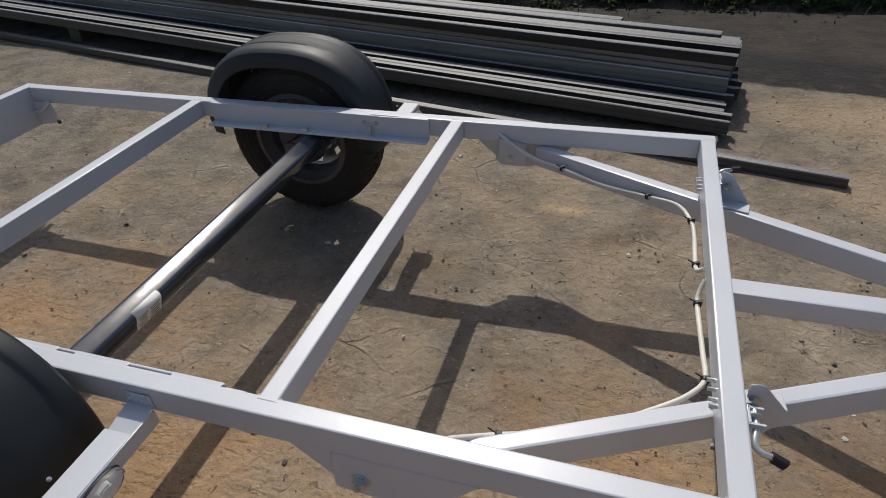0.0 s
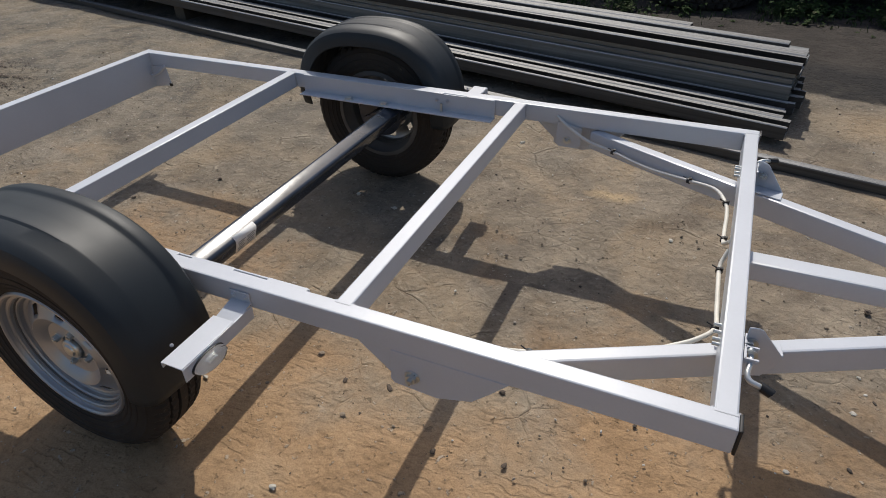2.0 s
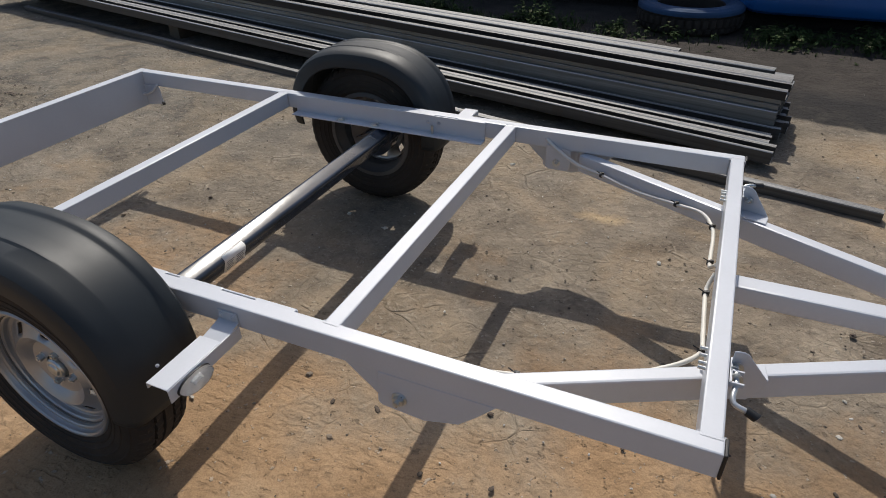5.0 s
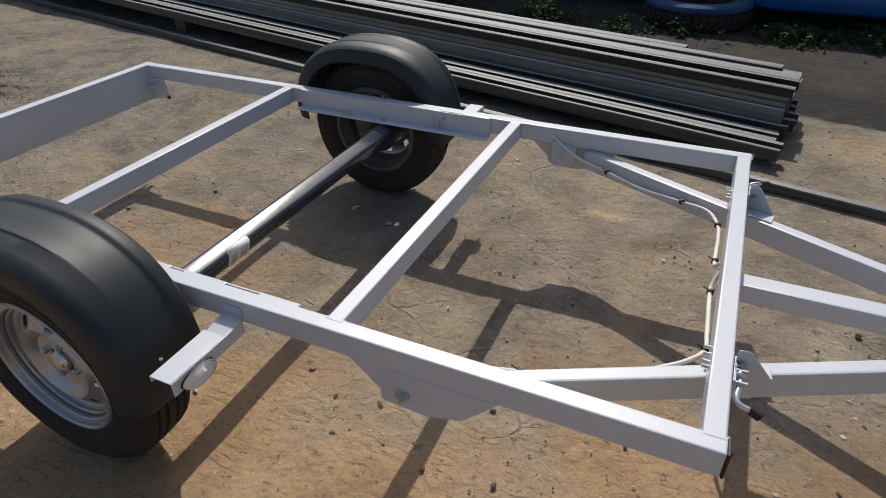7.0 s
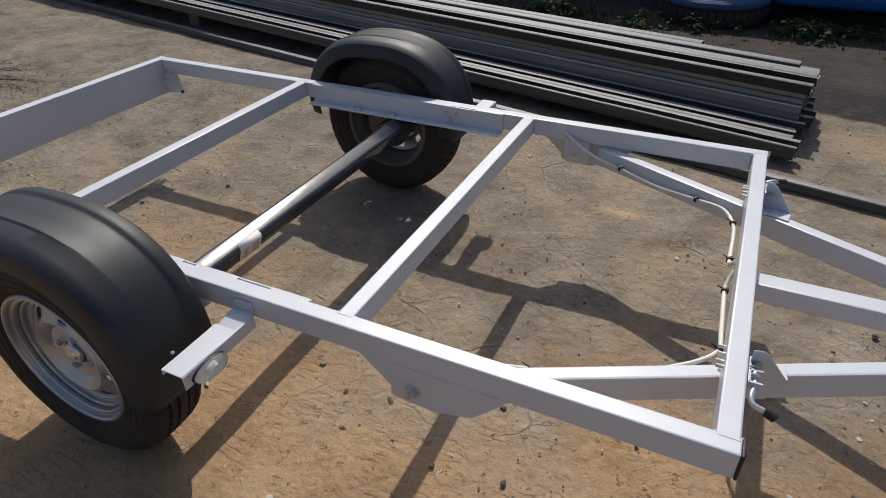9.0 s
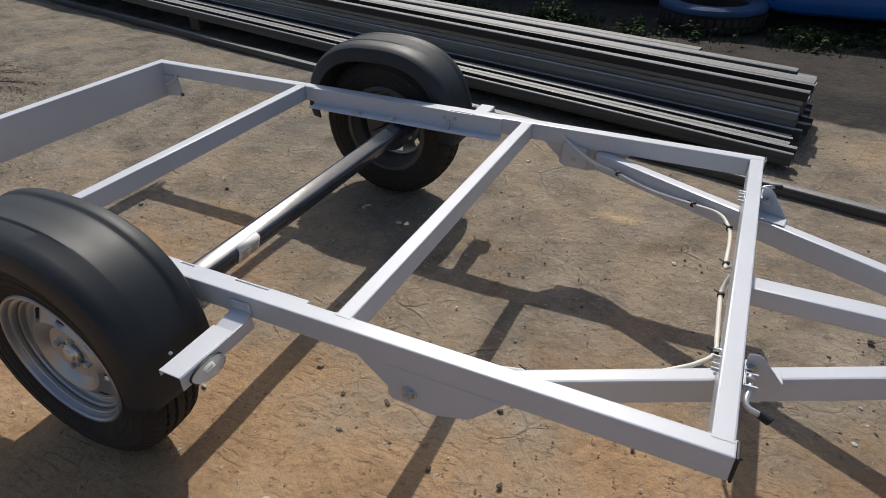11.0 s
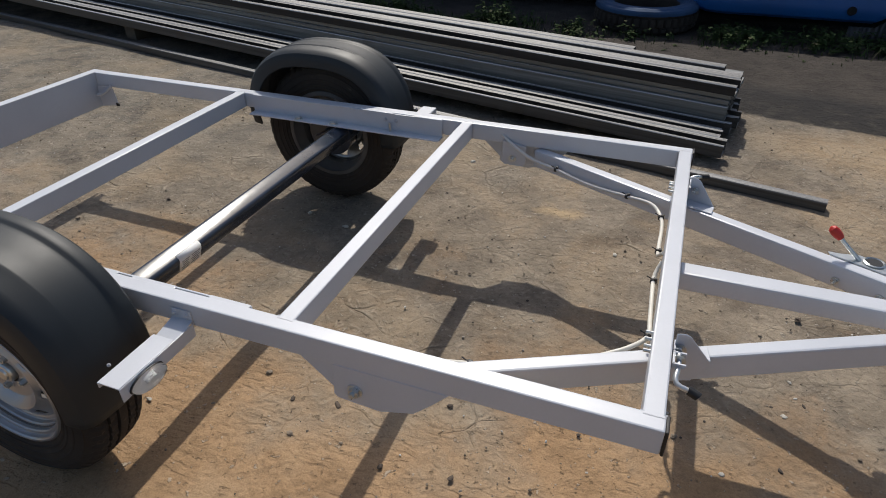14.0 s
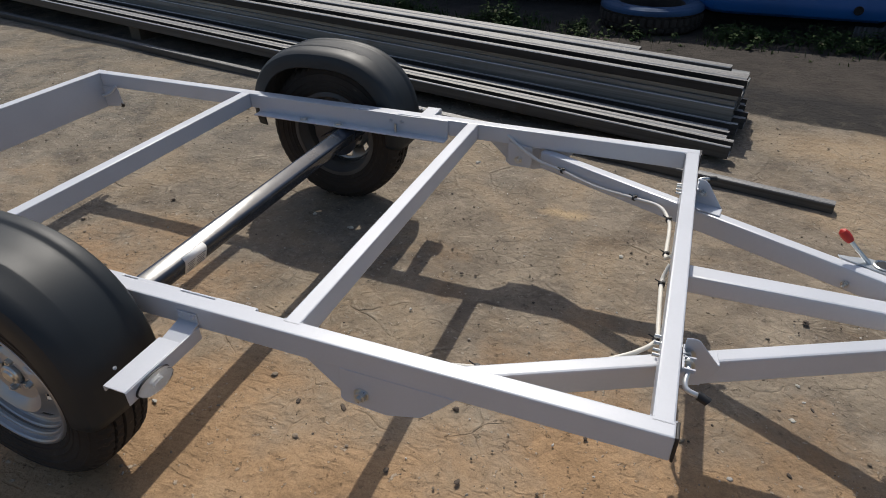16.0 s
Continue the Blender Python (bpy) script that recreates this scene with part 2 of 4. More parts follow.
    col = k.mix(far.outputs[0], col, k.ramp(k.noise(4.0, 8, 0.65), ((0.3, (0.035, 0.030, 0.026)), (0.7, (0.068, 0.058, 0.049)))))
    # a dark grey strip behind the stack, sharp on its near side and fading on the other
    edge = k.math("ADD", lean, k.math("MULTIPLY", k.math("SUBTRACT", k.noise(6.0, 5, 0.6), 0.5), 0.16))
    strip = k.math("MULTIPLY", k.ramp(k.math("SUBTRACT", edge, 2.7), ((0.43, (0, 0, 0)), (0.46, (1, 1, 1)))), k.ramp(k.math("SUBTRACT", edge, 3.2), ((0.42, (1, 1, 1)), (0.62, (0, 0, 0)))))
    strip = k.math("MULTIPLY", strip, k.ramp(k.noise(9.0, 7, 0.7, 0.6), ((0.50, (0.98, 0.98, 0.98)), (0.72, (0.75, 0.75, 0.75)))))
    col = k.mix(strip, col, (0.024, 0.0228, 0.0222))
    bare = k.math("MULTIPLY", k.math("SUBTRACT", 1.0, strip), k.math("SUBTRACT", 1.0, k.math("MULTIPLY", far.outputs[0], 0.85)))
    # cracks
    sway = k.node("ShaderNodeTexNoise", Scale=7.0, Detail=2.0, Roughness=0.5)
    k.link(k.coords(), sway.inputs["Vector"])
    bent = k.node("ShaderNodeMix")
    bent.data_type, bent.blend_type = "RGBA", "LINEAR_LIGHT"
    bent.inputs["Factor"].default_value = 0.038
    k.link(k.coords(), bent.inputs[6])
    k.link(sway.outputs["Color"], bent.inputs[7])
    vor = k.node("ShaderNodeTexVoronoi", Scale=5.2)
    vor.feature = "DISTANCE_TO_EDGE"
    k.link(bent.outputs[2], vor.inputs["Vector"])
    line = k.ramp(vor.outputs["Distance"], ((0.0, (1, 1, 1)), (0.020, (0, 0, 0))))
    some = k.ramp(k.noise(1.3, 3), ((0.44, (0, 0, 0)), (0.60, (1, 1, 1))))
    short = k.ramp(k.noise(7.0, 3), ((0.47, (0.0, 0.0, 0.0)), (0.60, (1, 1, 1))))
    crack = k.mix(1.0, k.mix(1.0, line, some, "MULTIPLY"), k.mix(1.0, zone, short, "MULTIPLY"), "MULTIPLY")
    plates = k.node("ShaderNodeTexVoronoi", Scale=15.0)
    plates.feature = "DISTANCE_TO_EDGE"
    k.link(bent.outputs[2], plates.inputs["Vector"])
    seam = k.ramp(plates.outputs["Distance"], ((0.0, (1, 1, 1)), (0.09, (0, 0, 0))))
    seam = k.mix(1.0, seam, k.ramp(k.noise(2.2, 4), ((0.44, (0, 0, 0)), (0.6, (1, 1, 1)))), "MULTIPLY")
    seam = k.math("MULTIPLY", seam, zone)
    # broken rims along the cracks, their sunlit edges put in as paler colour
    rim = k.ramp(vor.outputs["Distance"], ((0.028, (0, 0, 0)), (0.045, (1, 1, 1)), (0.062, (1, 1, 1)), (0.10, (0, 0, 0))))
    rim = k.math("MULTIPLY", k.mix(1.0, k.mix(1.0, rim, some, "MULTIPLY"), k.mix(1.0, zone, short, "MULTIPLY"), "MULTIPLY"), k.ramp(k.noise(30, 4, 0.6), ((0.42, (0, 0, 0)), (0.56, (1, 1, 1)))))
    chip = k.ramp(plates.outputs["Distance"], ((0.06, (0, 0, 0)), (0.10, (1, 1, 1)), (0.14, (1, 1, 1)), (0.2, (0, 0, 0))))
    chip = k.math("MULTIPLY", k.math("MULTIPLY", chip, zone), k.ramp(k.noise(22, 5, 0.65), ((0.52, (0, 0, 0)), (0.60, (1, 1, 1)))))
    col = k.mix(k.math("MULTIPLY", k.math("MULTIPLY", rim, bare), 0.45), col, (0.44, 0.375, 0.285))
    col = k.mix(k.math("MULTIPLY", k.math("MULTIPLY", chip, bare), 0.2), col, (0.43, 0.37, 0.285))
    col = k.mix(k.math("MULTIPLY", seam, 0.06), col, (0.12, 0.095, 0.07))
    col = k.mix(k.math("MULTIPLY", crack, 0.18), col, (0.09, 0.072, 0.054))
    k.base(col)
    h = k.math("ADD", k.math("MULTIPLY", fine, 0.36), k.math("MULTIPLY", grit, 0.12))
    h = k.math("ADD", h, k.math("MULTIPLY", k.noise(9, 6, 0.6), 0.9))
    h = k.math("SUBTRACT", h, k.math("MULTIPLY", crack, 0.55))
    h = k.math("SUBTRACT", h, k.math("MULTIPLY", seam, 0.2))
    h = k.math("ADD", h, k.math("ADD", k.math("MULTIPLY", crumb, 0.5), k.math("ADD", k.math("MULTIPLY", rim, 0.16), k.math("MULTIPLY", chip, 0.12))))
    h = k.math("SUBTRACT", h, k.math("ADD", k.math("MULTIPLY", trough, 0.22), k.math("MULTIPLY", soot, 0.4)))
    h = k.math("ADD", h, k.math("ADD", k.math("MULTIPLY", rip, 0.16), k.math("MULTIPLY", flake, 0.14)))
    lumps = k.node("ShaderNodeTexVoronoi", Scale=27.0)
    lumps.feature = "SMOOTH_F1"
    k.link(bent.outputs[2], lumps.inputs["Vector"])
    pits = k.math("MULTIPLY", k.math("SUBTRACT", 1.0, lumps.outputs["Distance"]), k.ramp(k.noise(3.0, 4, 0.6), ((0.38, (0.1, 0.1, 0.1)), (0.6, (1, 1, 1)))))
    h = k.math("ADD", h, k.math("MULTIPLY", pits, 0.55))
    h = k.math("ADD", h, k.math("MULTIPLY", k.noise(24, 5, 0.6, 0.3), 0.9))
    k.bump(h, 0.8, 0.013)
    k.b.inputs["Specular IOR Level"].default_value = 0.2
    return k.m


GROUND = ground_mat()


def island_mat(name, stops, rough=0.85):
    k = Mat(name, stops[0][1], rough)
    geo = k.node("ShaderNodeNewGeometry")
    col = k.ramp(geo.outputs["Random Per Island"], stops)
    k.base(k.mix(k.math("MULTIPLY", k.noise(120, 4), 0.4), col, tuple(c * 0.4 for c in stops[0][1])))
    k.bump(k.noise(150, 4), 0.4, 0.003)
    return k.m


STONE = island_mat("loose_stones", ((0.0, (0.06, 0.048, 0.040)), (0.15, (0.11, 0.085, 0.066)), (0.34, (0.19, 0.148, 0.106)), (0.78, (0.28, 0.225, 0.168)), (0.88, (0.42, 0.39, 0.345)), (1.0, (0.66, 0.64, 0.6))))
LEAF = island_mat("weed_leaves", ((0.0, (0.030, 0.050, 0.016)), (0.5, (0.048, 0.080, 0.026)), (0.85, (0.066, 0.098, 0.034)), (1.0, (0.088, 0.085, 0.048))), 0.85)
LEAF.node_tree.nodes["Principled BSDF"].inputs["Specular IOR Level"].default_value = 0.12


# ---- mesh helpers ----
def box(size, at=(0, 0, 0), bevel=0.0, segs=2, bm=None):
    b = bmesh.new()
    bmesh.ops.create_cube(b, size=1)
    bmesh.ops.scale(b, vec=size, verts=b.verts)
    if bevel:
        bmesh.ops.bevel(b, geom=b.edges[:], offset=bevel, segments=segs, affect="EDGES", profile=0.5)
    bmesh.ops.translate(b, vec=at, verts=b.verts)
    return merge(bm, b)


def merge(bm, b, m=None):
    """Adds b to bm (or gives b back), turned by m."""
    if m is not None:
        b.transform(m)
    if bm is None:
        return b
    me = bpy.data.meshes.new("scratch")
    b.to_mesh(me)
    b.free()
    bm.from_mesh(me)
    bpy.data.meshes.remove(me)
    return bm


def bar(p, q, width, height, bevel=0.004, bm=None):
    """A rectangular tube from p to q (centres of its ends), width across and height up."""
    p, q = Vector(p), Vector(q)
    d = q - p
    b = box((d.length, width, height), bevel=bevel)
    x = d.normalized()
    y = Vector((0, 0, 1)).cross(x).normalized()
    m = Matrix((x, y, x.cross(y))).transposed().to_4x4()
    m.translation = (p + q) / 2
    return merge(bm, b, m)


def lathe(profile, segs=64, skip=None, close=False):
    """Turns (radius, along) about the local y axis. skip(i, j) leaves a face out."""
    b = bmesh.new()
    rings = []
    for j in range(segs):
        a = 2 * math.pi * j / segs
        rings.append([b.verts.new((r * math.cos(a), y, r * math.sin(a))) for r, y in profile])
    n = len(profile)
    for j in range(segs):
        for i in range(n if close else n - 1):
            if skip and skip(i, j):
                continue
            k = (i + 1) % n
            b.faces.new((rings[j][i], rings[j][k], rings[(j + 1) % segs][k], rings[(j + 1) % segs][i]))
    bmesh.ops.recalc_face_normals(b, faces=b.faces[:])
    return b


def rod(points, radius, sides=20, bm=None, caps=True):
    """A round rod along smooth points."""
    pts = [Vector(p) for p in points]
    b = bmesh.new()
    rings, up = [], None
    for i, p in enumerate(pts):
        d = (pts[min(i + 1, len(pts) - 1)] - pts[max(i - 1, 0)]).normalized()
        side = d.cross(up if up is not None and abs(d.dot(up)) < 0.95 else Vector((0.123, 0.31, 0.94))).normalized()
        up = side.cross(d).normalized()
        rings.append([b.verts.new(p + radius * (math.cos(2 * math.pi * k / sides) * side + math.sin(2 * math.pi * k / sides) * up)) for k in range(sides)])
    for r, s in zip(rings, rings[1:]):
        for k in range(sides):
            b.faces.new((r[k], r[(k + 1) % sides], s[(k + 1) % sides], s[k]))
    if caps:
        b.faces.new(rings[0][::-1])
        b.faces.new(rings[-1])
    bmesh.ops.recalc_face_normals(b, faces=b.faces[:])
    return merge(bm, b)


def smooth(points, steps=6):
    """More points on a smooth line through those given."""
    p = [Vector(q) for q in points]
    p = [2 * p[0] - p[1]] + p + [2 * p[-1] - p[-2]]
    out = []
    for i in range(1, len(p) - 2):
        for s in range(steps):
            t = s / steps
            out.append(0.5 * (2 * p[i] + (p[i + 1] - p[i - 1]) * t + (2 * p[i - 1] - 5 * p[i] + 4 * p[i + 1] - p[i + 2]) * t * t + (3 * p[i] - p[i - 1] - 3 * p[i + 1] + p[i + 2]) * t ** 3))
    return out + [p[-2]]


def plate(outline, thick, m, bevel=0.0015):
    """A flat plate: the outline lies in local x, z; thick along local y; m is its pose."""
    b = bmesh.new()
    face = b.faces.new([b.verts.new((x, 0, z)) for x, z in outline])
    made = bmesh.ops.extrude_face_region(b, geom=[face])
    bmesh.ops.translate(b, vec=(0, thick, 0), verts=[v for v in made["geom"] if isinstance(v, bmesh.types.BMVert)])
    bmesh.ops.recalc_face_normals(b, faces=b.faces[:])
    if bevel:
        bmesh.ops.bevel(b, geom=b.edges[:], offset=bevel, segments=1, affect="EDGES")
    b.transform(m)
    return b


def hexbolt(at, way, radius=0.011, high=0.008, stud=0.012, bm=None):
    """A bolt head or nut with its washer and thread end, out along way."""
    b = bmesh.new()
    for r, h, off, n in ((radius * 1.35, 0.002, 0.001, 20), (radius, high, 0.002 + high / 2, 6), (radius * 0.5, stud, 0.002 + high + stud / 2, 12)):
        c = bmesh.ops.create_cone(b, cap_ends=True, segments=n, radius1=r, radius2=r * 0.96, depth=h)
        bmesh.ops.translate(b, vec=(0, 0, off), verts=c["verts"])
    m = Vector(way).to_track_quat("Z", "Y").to_matrix().to_4x4()
    m.translation = at
    return merge(bm, b, m)


def mesh_of(name, bm, material, shade=True):
    me = bpy.data.meshes.new(name)
    bm.to_mesh(me)
    bm.free()
    me.materials.append(material)
    if shade:
        me.shade_smooth()
        me.set_sharp_from_angle(angle=radians(20))
    return me


def part(name, bm, material, parent=None, label="", shade=True):
    ob = new(name, mesh_of(name, bm, material, shade))
    if parent:
        ob.parent = parent
        ob.matrix_parent_inverse = Matrix.Translation(-parent.location) if parent.type == "EMPTY" else Matrix()
    return tagged(ob, label)


def solid(ob, thick, offset=0.0):
    mod = ob.modifiers.new("thickness", "SOLIDIFY")
    mod.thickness, mod.offset = thick, offset
    return ob


# ---- ground ----
def build_ground():
    def steps(lo, hi, fine, far):
        inner = np.arange(lo, hi + 1e-6, fine)
        grow = np.array([0.3, 1, 3, 9, 27, 81, 243]) * far
        return np.concatenate([lo - grow[::-1], inner, hi + grow])
    xs, ys = steps(-9, 4, 0.05, 1.0), steps(-2.5, 6.5, 0.05, 1.0)
    verts = []
    for y in ys:
        for x in xs:
            near = -9 <= x <= 4 and -2.5 <= y <= 6.5
            z = 0.010 * noise.noise((x * 1.7, y * 1.7, 0)) + 0.004 * noise.noise((x * 7, y * 7, 3)) if near else 0.0
            verts.append((x, y, z - 0.004))
    w = len(xs)
    faces = [(j * w + i, j * w + i + 1, (j + 1) * w + i + 1, (j + 1) * w + i) for j in range(len(ys) - 1) for i in range(w - 1)]
    me = bpy.data.meshes.new("ground")
    me.from_pydata(verts, [], faces)
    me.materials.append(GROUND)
    me.shade_smooth()
    return tagged(new("ground", me), "packed sandy dirt over cracked grey concrete yard", "ground", kind="structure")


build_ground()

# ---- the trailer ----
TOP, LOW, WIDE = 0.49, 0.43, 1.18          # frame's top and underside, clear width between the side beams
FRONT, REAR = 0.042, -2.55
MIDY = WIDE / 2
trailer = tagged(new("car_trailer"), "unfinished silver-grey painted steel trailer frame on two wheels", "trailer")
trailer.location = (-1.2, MIDY, 0)


MIRROR = Matrix(((1, 0, 0, 0), (0, -1, 0, WIDE), (0, 0, 1, 0), (0, 0, 0, 1)))


def flip(bm):
    bm.transform(MIRROR)
    bmesh.ops.reverse_faces(bm, faces=bm.faces[:])
    return bm


def twin(name, make, material, parent, label=""):
    """A part on the near side and its mirror on the far side."""
    parents = parent if isinstance(parent, tuple) else (parent, parent)
    return part(name, make(), material, parents[0], label), part(name, flip(make()), material, parents[1], label)


# side beams, crossbars, rear channel
beams = twin("side_beam", lambda: bar((REAR + 0.04, -0.02, 0.46), (FRONT, -0.02, 0.46), 0.04, 0.06), PAINT, trailer)
twin("end_cap", lambda: merge(box((0.006, 0.041, 0.061), (FRONT + 0.003, -0.02, 0.46), 0.002), box((0.01, 0.034, 0.054), (FRONT - 0.002, -0.02, 0.46))), CAP, beams, "black plastic end cap")
for x in (0.02, -0.734, -1.722):
    part("crossbar", bar((x, -0.007, 0.4597), (x, WIDE + 0.007, 0.4597), 0.04, 0.06), PAINT, trailer)

# weld seams where the crossbars meet the beams
for x in (0.02, -0.734, -1.722):
    for u in (x - 0.0215, x + 0.0215):
        twin("weld_bead", lambda: rod([(u, 0.001, 0.4335 + 0.006 * i) for i in range(10)], 0.0028, 8), PAINT_WELD, beams)
    twin("weld_bead", lambda: rod([(x - 0.019 + 0.0038 * i, -0.0085 + 0.0005 * (-1) ** i, 0.4880) for i in range(11)], 0.0025, 8), PAINT_WELD, beams)


def rear_channel():
    a, b, t, h = REAR, REAR + 0.04, 0.004, 0.155
    line = [(a, TOP - h), (a, TOP), (b, TOP), (b, TOP - h), (b - 0.02, TOP - h), (b - 0.02, TOP - h + t), (b - t, TOP - h + t), (b - t, TOP - t), (a + t, TOP - t), (a + t, TOP - h)]
    return plate(line, WIDE + 0.08, pose(0, -0.04, 0))


part("rear_channel", rear_channel(), PAINT, trailer)


def corner_gusset():
    return plate([(0, -0.083), (0.098, -0.068), (0.092, 0.0), (0.084, 0.024), (0.068, 0.018), (0.04, 0.014), (0, 0.014)], 0.004, pose(REAR + 0.044, 0.006, 0.42))


gussets = twin("corner_gusset", corner_gusset, PAINT, trailer)
twin("gusset_lip", lambda: rod(smooth([(REAR + 0.046, 0.022, 0.394), (REAR + 0.078, 0.022, 0.402), (REAR + 0.112, 0.020, 0.421), (REAR + 0.136, 0.017, 0.444)]), 0.0055), PAINT, gussets)
twin("wire_plug", lambda: rod([(REAR + 0.138, 0.008, 0.350), (REAR + 0.140, 0.010, 0.362)], 0.007), CAP, gussets, "black rubber wire plug")


# axle mounting angles on the inner faces of the beams
def angle_iron():
    b = box((0.829, 0.005, 0.069), (-1.243, 0.0060, 0.4538), 0.0015)
    return box((0.829, 0.048, 0.005), (-1.243, 0.025, 0.4205), 0.0015, bm=b)


angles = twin("axle_angle", angle_iron, PAINT, trailer)
for x0, x1 in ((-1.655, -1.46), (-1.42, -1.201), (-1.158, -1.033), (-0.938, -0.831)):
    twin("weld_bead", lambda: box((x1 - x0, 0.0125, 0.006), ((x0 + x1) / 2, 0.0024, 0.4864), 0.0015), PAINT, angles)
for x in (-1.433, -1.277):
    twin("bolt", lambda: hexbolt((x, 0.032, 0.423), (0, 0, 1), 0.0155, 0.007, 0.001), ZINC, angles)
for x in (-1.058, -1.014):
    twin("rivet", lambda: hexbolt((x, 0.0085, 0.462), (0, 1, 0), 0.006, 0.004, 0.002), PAINT_WELD, angles)
twin("pin", lambda: rod([(-1.035, 0.022, 0.4235), (-1.035, 0.022, 0.456)], 0.0055), ZINC, angles)

# axle
AX, AZ = -1.252, 0.381
AXLE_TURN = Matrix.Translation((AX, 0, AZ)) @ pose(0, 0, 0, 0, 19, 0) @ Matrix.Translation((-AX, 0, -AZ))   # the mounting tips it forward


def tube_bm():
    """A square tube with well-rounded edges, closed at its ends, running across the trailer."""
    half, radius, ring = 0.0295, 0.0125, []
    for k in range(4):
        for i in range(7):
            a = radians(90 * k + 15 * i)
            ring.append((math.copysign(half - radius, math.cos(radians(90 * k + 45))) + radius * math.cos(a), math.copysign(half - radius, math.sin(radians(90 * k + 45))) + radius * math.sin(a)))
    b = bmesh.new()
    ends = [[b.verts.new((AX + u, y, AZ + w)) for u, w in ring] for y in (-0.03, WIDE + 0.03)]
    for k in range(len(ring)):
        j = (k + 1) % len(ring)
        b.faces.new((ends[0][k], ends[0][j], ends[1][j], ends[1][k]))
    b.faces.new(ends[0])
    b.faces.new(ends[1][::-1])
    bmesh.ops.recalc_face_normals(b, faces=b.faces[:])
    b.transform(AXLE_TURN)
    return b


axle = part("axle", tube_bm(), AXLE, trailer, "glossy black square axle tube")
twin("axle_bracket", lambda: box((0.24, 0.05, 0.012), (AX - 0.035, 0.0, 0.4105), 0.003), AXLE, axle)


def swing_arm():
    b = rod([(AX, 0.02, AZ), (AX, -0.07, AZ)], 0.040, 24)
    bar((AX + 0.02, -0.055, AZ + 0.009), (-1.41, -0.055, 0.294), 0.024, 0.06, 0.01, bm=b)
    return rod([(-1.392, -0.04, 0.302), (-1.392, -0.155, 0.302)], 0.030, 24, bm=b)


twin("swing_arm", swing_arm, AXLE, axle)
def label_bm():
    """A sticker on the axle's front face, wrapped a little over its upper edge."""
    line = [(0.0130, 0.0301), (0.0193, 0.0299), (0.0236, 0.0283), (0.0263, 0.0263), (0.0283, 0.0236), (0.0301, 0.0170), (0.0301, -0.022)]
    b = bmesh.new()
    rows = [[b.verts.new((AX + x, y, AZ + z)) for x, z in line] for y in STICKER_Y]
    for i in range(len(line) - 1):
        b.faces.new((rows[0][i], rows[0][i + 1], rows[1][i + 1], rows[1][i]))
    bmesh.ops.recalc_face_normals(b, faces=b.faces[:])
    b.transform(AXLE_TURN)
    return b


STICKER_Y = (0.199, 0.286)
sticker = part("label", label_bm(), STICKER, axle, "white paper sticker with small print")
solid(sticker, 0.0008)
for i in range(5):
    z = 0.014 - 0.0075 * i
    for y, wide in ((0.222, 0.030 - 0.005 * (i % 3)), (0.262, 0.034 - 0.008 * (i % 2))):
        part("print_bar", merge(None, box((0.0008, wide, 0.0026), (AX + 0.0309, y, AZ + z)), AXLE_TURN), INK, sticker)

# wheels
WHEEL_AT = (-1.394, -0.179, 0.302)


def tyre_bm():
    """A road tyre: rings on the sidewalls, four grooves round the tread and slanted cuts between its blocks."""
    half = [(0.182, 0.061), (0.191, 0.071), (0.200, 0.0755), (0.2015, 0.0785), (0.2055, 0.0788), (0.2075, 0.0778), (0.216, 0.0812), (0.2175, 0.0832), (0.2205, 0.0834), (0.2225, 0.0822), (0.236, 0.0842), (0.2375, 0.0866), (0.2415, 0.0866), (0.2430, 0.0850), (0.254, 0.0848), (0.262, 0.0828), (0.2635, 0.0842), (0.267, 0.0836), (0.2685, 0.0808),
            (0.281, 0.0745), (0.2895, 0.0680), (0.2960, 0.0600), (0.2992, 0.0480), (0.3000, 0.0440), (0.2925, 0.0430), (0.2925, 0.0370), (0.3008, 0.0360), (0.3016, 0.0190), (0.2935, 0.0180), (0.2935, 0.0120), (0.3020, 0.0110)]
    profile = half + [(r, -y) for r, y in half[::-1]]
    n, segs = len(profile), 216
    b = lathe(profile, segs)
    b.verts.ensure_lookup_table()
    blocks = {20: 0, 21: 0, 22: 1, 23: 1, 26: 3, 27: 4, n - 21: 2, n - 22: 2, n - 23: 1, n - 24: 1, n - 27: 4, n - 28: 3}
    for j in range(segs):
        for i, off in blocks.items():
            if (j + off) % 4 == 0:
                v = b.verts[j * n + i]
                k = 1 - 0.0062 / math.hypot(v.co.x, v.co.z)
                v.co.x *= k
                v.co.z *= k
    return b


def rim_bm():
    # outer flange at minus y
    profile = [(0.184, -0.058), (0.198, -0.064), (0.1975, -0.070), (0.1945, -0.0735), (0.191, -0.0735), (0.188, -0.070), (0.1865, -0.063), (0.185, -0.060), (0.1775, -0.0590), (0.1755, -0.057), (0.1745, -0.048), (0.1730, -0.046), (0.1675, -0.0452), (0.1655, -0.043), (0.1640, -0.034), (0.1620, -0.032),
               (0.1560, -0.0312), (0.1520, -0.0290), (0.1470, -0.0315), (0.142, -0.0335), (0.118, -0.047), (0.107, -0.053), (0.094, -0.046), (0.080, -0.034), (0.058, -0.030), (0.036, -0.032), (0.034, -0.02)]
    return lathe([(r * 0.956, y) for r, y in profile], 112, skip=lambda i, j: i == 19 and j % 14 in (0, 1, 2, 3))


